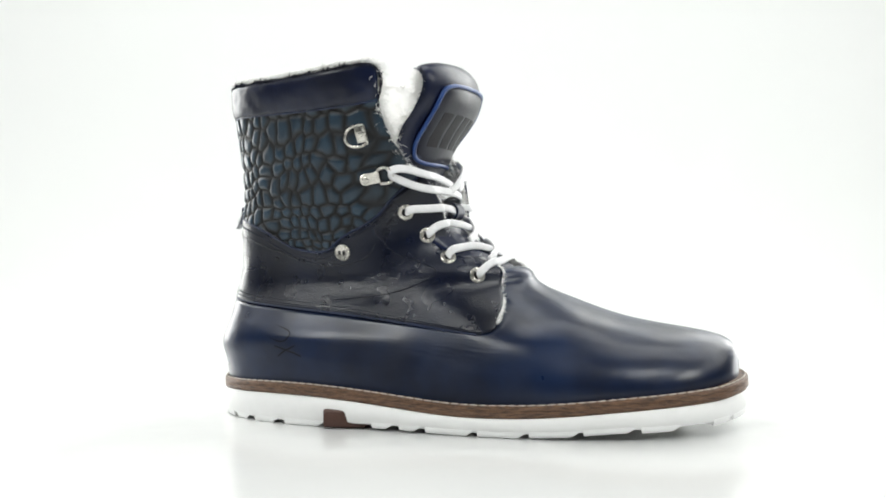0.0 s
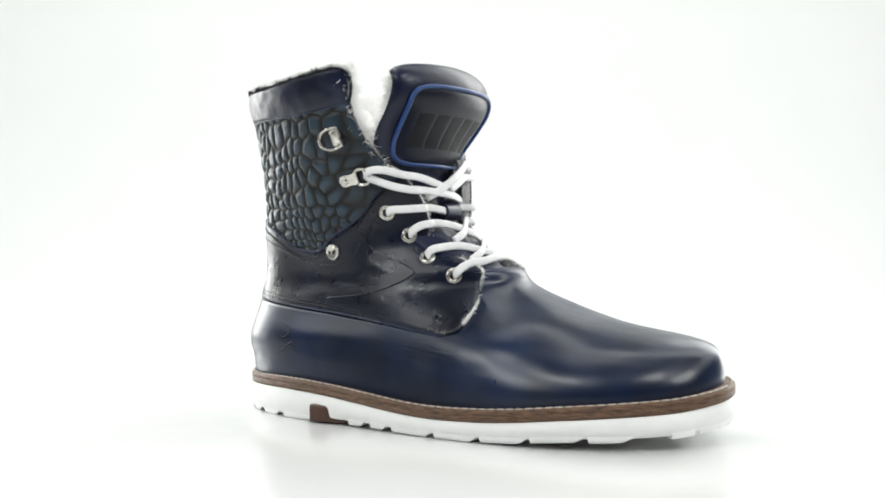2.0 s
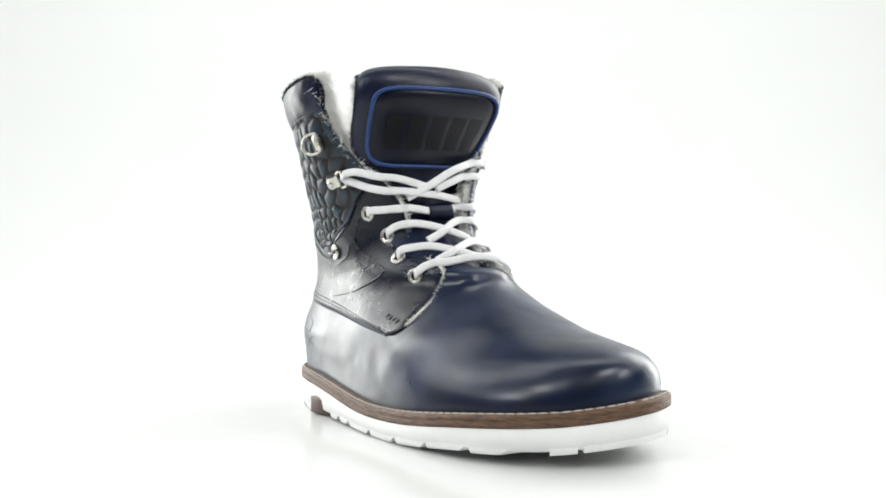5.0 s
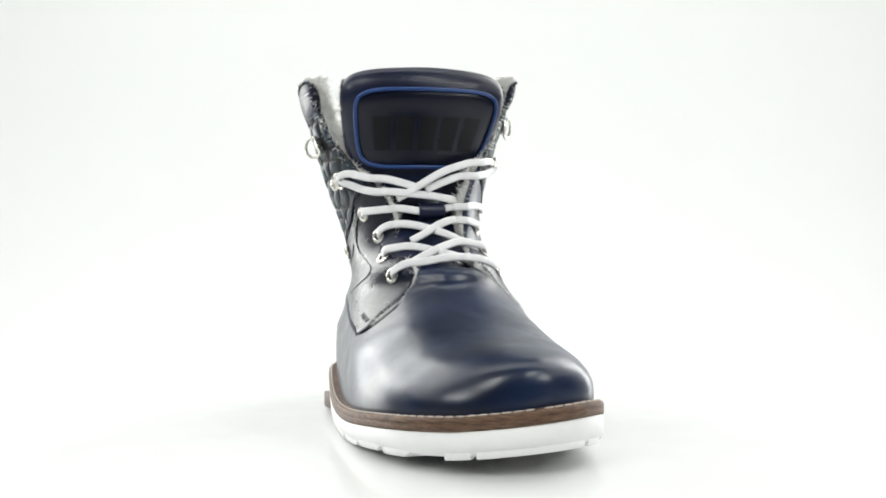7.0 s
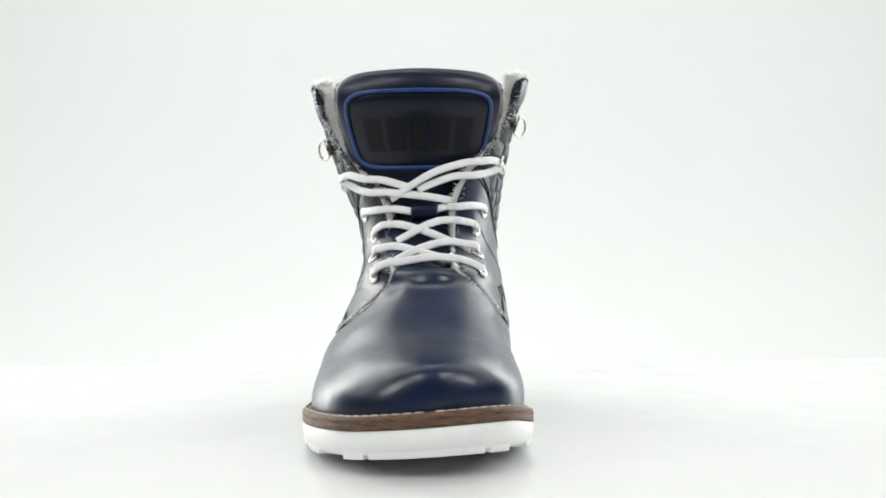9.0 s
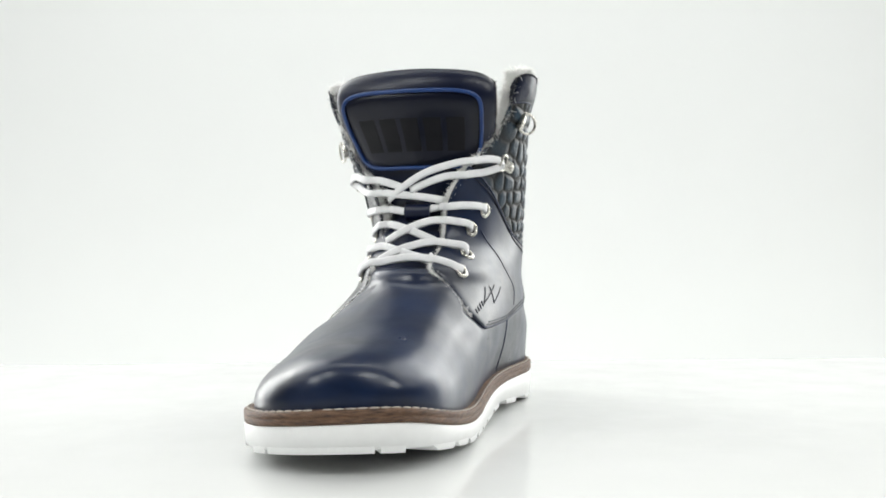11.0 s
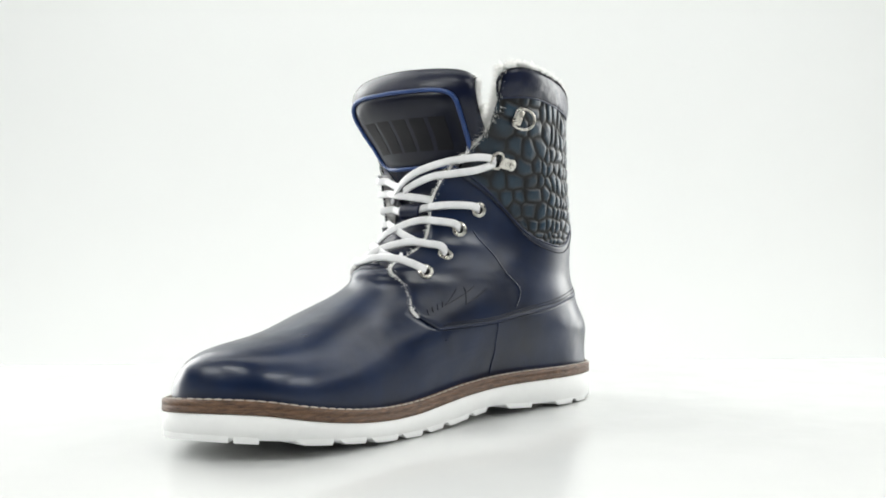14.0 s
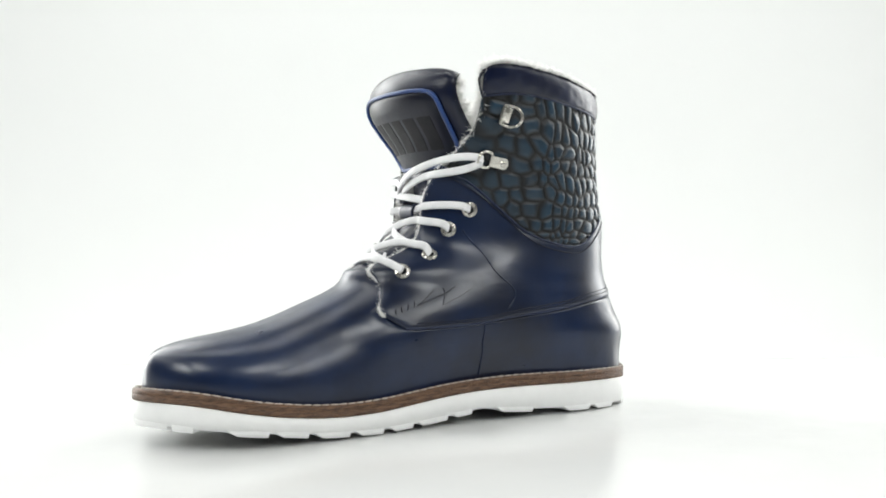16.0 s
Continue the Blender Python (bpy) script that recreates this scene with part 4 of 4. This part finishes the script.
def clear(p, gap):
    """Lifts a lace point off the leather of the facings."""
    d = ((GRID - p) ** 2).sum(-1)
    k = np.argmin(d)
    phi, v = GRID_PHI.flat[k], GRID_V.flat[k]
    if abs(phi) > np.interp(v, *FACE_EDGE[-1 if phi < 0 else 1]) + 0.02:
        return p
    n = out_of(np.array(phi), np.array(v))
    high = ((p - GRID.reshape(-1, 3)[k]) * n).sum()
    return p + n * max(0.0, min(gap - high, 9.0))


def lace(points, label="flat white waxed lace", side=(0, 0.25, 1.0), w=0.0047, h=0.0021):
    path = line(points, 60)
    for _ in range(3):
        for k in range(3, 60):
            path[k] = clear(path[k], 1.9)
        path[4:-1] = (path[3:-2] + 2 * path[4:-1] + path[5:]) / 4
    path = path * MM
    return part("lace", sweep(path, side, w, h, 10), LACE, boot, label)


def eye(k, out=1.5):
    m = EYE_POSE[k]
    return np.array((m.translation + m.to_3x3().col[2] * out * MM)) / MM


def inside(k):
    m = EYE_POSE[k]
    p = np.array(m.translation) / MM
    return p + (np.array([-10, 0, p[2]]) - p) * 0.35 + np.array([0, 3.0, 0])


def run(a, mids, b):
    return lace([a] + mids + [b])


# the straight run over the lowest pair
run(eye(3, -1), [eye(3, 2.2) + (1.5, -1, 1.5), (-34, -39, 92.3), (-23.5, -44, 95), (-4, -47, 98), (12, -46, 96.5), (19, -43.5, 94)], eye(7, 1.5))
# crossings
run(eye(2, -1), [eye(2, 2.4) + (1.5, -1, 2.0), (-34, -23.5, 103.3), (-25, -29.5, 104.5), (-12, -38, 101.8), (0, -42, 98.6)], (9, -40, 95.5))
run(eye(6, -1), [eye(6, 2.4) + (-1.5, -1, 2.0), (18, -24.5, 105.5), (9, -29, 107), (-2.3, -35, 105.3), (-15.4, -40.5, 100.5)], (-24, -39, 96))
run(eye(1, -1), [eye(1, 2.4) + (1.5, -1, 2.0), (-31, -10.5, 117), (-23.5, -17.5, 117.7), (-9, -25.5, 114), (4, -28, 109)], (11, -25, 105.5))
run(eye(5, -1), [eye(5, 2.4) + (-1.5, -1, 2.0), (15, -10.5, 118.5), (7, -17, 120), (-4, -23.5, 117.5), (-15.7, -28.5, 111.5)], (-23, -27, 107.5))
# the run through the keeper
run(eye(0, -1), [eye(0, 2.4) + (1.5, -1, 1.5), (-35, -1.5, 127), (-24.6, -11.5, 127)], (-12, -16, 124.8))
run(eye(4, -1), [eye(4, 2.4) + (-1.5, -1, 1.2), (16, -3, 129.3), (8, -11, 128.5)], (-3, -15.8, 126))
# round the hooks and back
lace([(9.8, -12, 131.8), (-7.3, -17, 134.5), (-24.5, -13.5, 136.5), (-42.6, 0, 139.5), (-56, 9, 143.5), (-60.5, 12, 146), (-57, 8, 148.4), (-45.8, -1, 147.6), (-31.5, -9.5, 144.5), (-17, -15, 140)])
lace([(-27, -10.5, 133), (-17.6, -16.5, 139), (-0.4, -17.5, 149), (17, -10.5, 154.6), (37, 4.5, 157), (42, 9, 154.5), (38, 5.5, 151.6), (20.4, -7.5, 148.6), (3, -16, 144), (-11, -17, 138.2)])


# ---- seams and small marks ----
def seam_cord(points, lift, w=0.0011, mat=None, name="seam", label="navy stitched seam"):
    p = line(points, 90)
    path = on(p, lift)
    part(name, sweep(path, on(p, lift + 1) - path, w, w, 6), mat or THREAD, boot, label)


for side in (-1, 1):
    seam_cord(SEAM[side], 0.05, 0.0012, BRIGHT_EDGE, "quarter_edge", "blue cut edge of the quarter")
    for up in (0.28, 0.5):
        seam_cord([(p, v + up) for p, v in SEAM[side]], 0.72, 0.0006)
    seam_cord(DIP[side], 0.3, 0.0012, BRIGHT_EDGE, "quarter_edge", "blue cut edge of the quarter")
    seam_cord([(p * 0.985, v - 0.22) for p, v in DIP[side]], 0.85, 0.0007)
    # bar tack at the facing's foot
    a = FACING[side][2]
    for k in range(4):
        q = a[0] - side * 0.014 * k
        seam_cord([(q - side * 0.06, a[1] + 0.05 + 0.13 * k), (q - side * 0.01, a[1] + 0.30 + 0.13 * k)], 0.75, 0.0009, THREAD, "bar_tack", "dark bar tack stitches")
# cross stitching and the side seam of the inner face
for a, b in (((2.19, 6.95), (2.15, 6.15)), ((2.15, 6.15), (2.05, 7.1)), ((2.13, 7.0), (2.0, 6.2)), ((2.0, 6.2), (1.94, 7.0))):
    seam_cord([a, b], 0.8, 0.0006)
seam_cord([(2.27, 9.7), (2.2, 9.4), (2.02, 8.9), (1.76, 8.0), (1.62, 7.0), (1.56, 6.05)], 0.75, 0.0008, NAVY)
seam_y = last(1.40, 2.0)[1]
side_line = [(np.interp(-seam_y, -last(np.linspace(1.0, 1.9, 90), np.full(90, q))[:, 1], np.linspace(1.0, 1.9, 90)), q) for q in (0.4, 1.5, 2.6, 3.8, 5.0)]
seam_cord(side_line, 0.1, 0.0008, BRIGHT_EDGE, "side_seam", "vertical side seam of the counter")
# lower strap line and the pressed mark on the outer heel
seam_cord([(-0.05, 9.95), (-0.5, 9.75), (-1.03, 9.25), (-1.30, 8.8), (-1.5, 8.6), (-1.7, 8.75), (-1.9, 9.3)], 0.85, 0.0008, GRAINED)
seam_cord([(-2.15, 10.4), (-2.0, 9.6), (-2.02, 8.9), (-2.12, 8.2), (-1.98, 7.4), (-1.7, 6.9), (-1.4, 6.8)], 0.85, 0.0008, GRAINED)
for pts in ([(-0.93, 5.2), (-0.99, 4.8), (-0.98, 4.1), (-0.92, 3.7), (-0.87, 4.0), (-0.87, 4.8), (-0.93, 5.2)], [(-0.85, 2.4), (-0.91, 2.9), (-0.98, 3.3)], [(-0.98, 2.4), (-0.92, 2.9), (-0.86, 3.3)]):
    seam_cord(pts, -0.38, 0.0010, MARK, "pressed_mark", "dark pressed mark on the heel")


def pull_tab():
    """Small loop over the back seam at the shaft's foot."""
    for side in (-1, 1):
        pts = [(side * 0.02, 10.2), (side * 0.03, 10.5), (side * 0.03, 10.75)]
        seam_cord(pts, 2.0, 0.004, BRIGHT_EDGE, "pull_tab", "folded blue tab on the back seam")
    p = line([(0.0, 10.75), (0.0, 10.4), (0.0, 10.05)], 20)
    path = on(p, np.linspace(1.0, 6.5, 20))
    part("pull_tab", sweep(path, (1, 0, 0), 0.007, 0.0016, 8), LACE, boot, "frayed pale tab end on the back seam")


pull_tab()
welt_stitches()


def motions():
    turn = [(0.0, 74.8), (1.0, 66.4), (2.0, 58.1), (3.0, 49.8), (4.0, 41.0), (5.2, 30.8), (6.5, 19.9), (7.0, 15.8), (8.0, 8.1), (9.0, 0.0), (10.2, -9.9), (11.4, -19.6), (12.0, -24.7), (13.0, -33.3), (14.0, -42.0), (15.0, -50.6), (16.0, -59.2)]
    walk(boot, [(t, pose(0, 0, 0, 0, 0, a)) for t, a in turn])


motions()
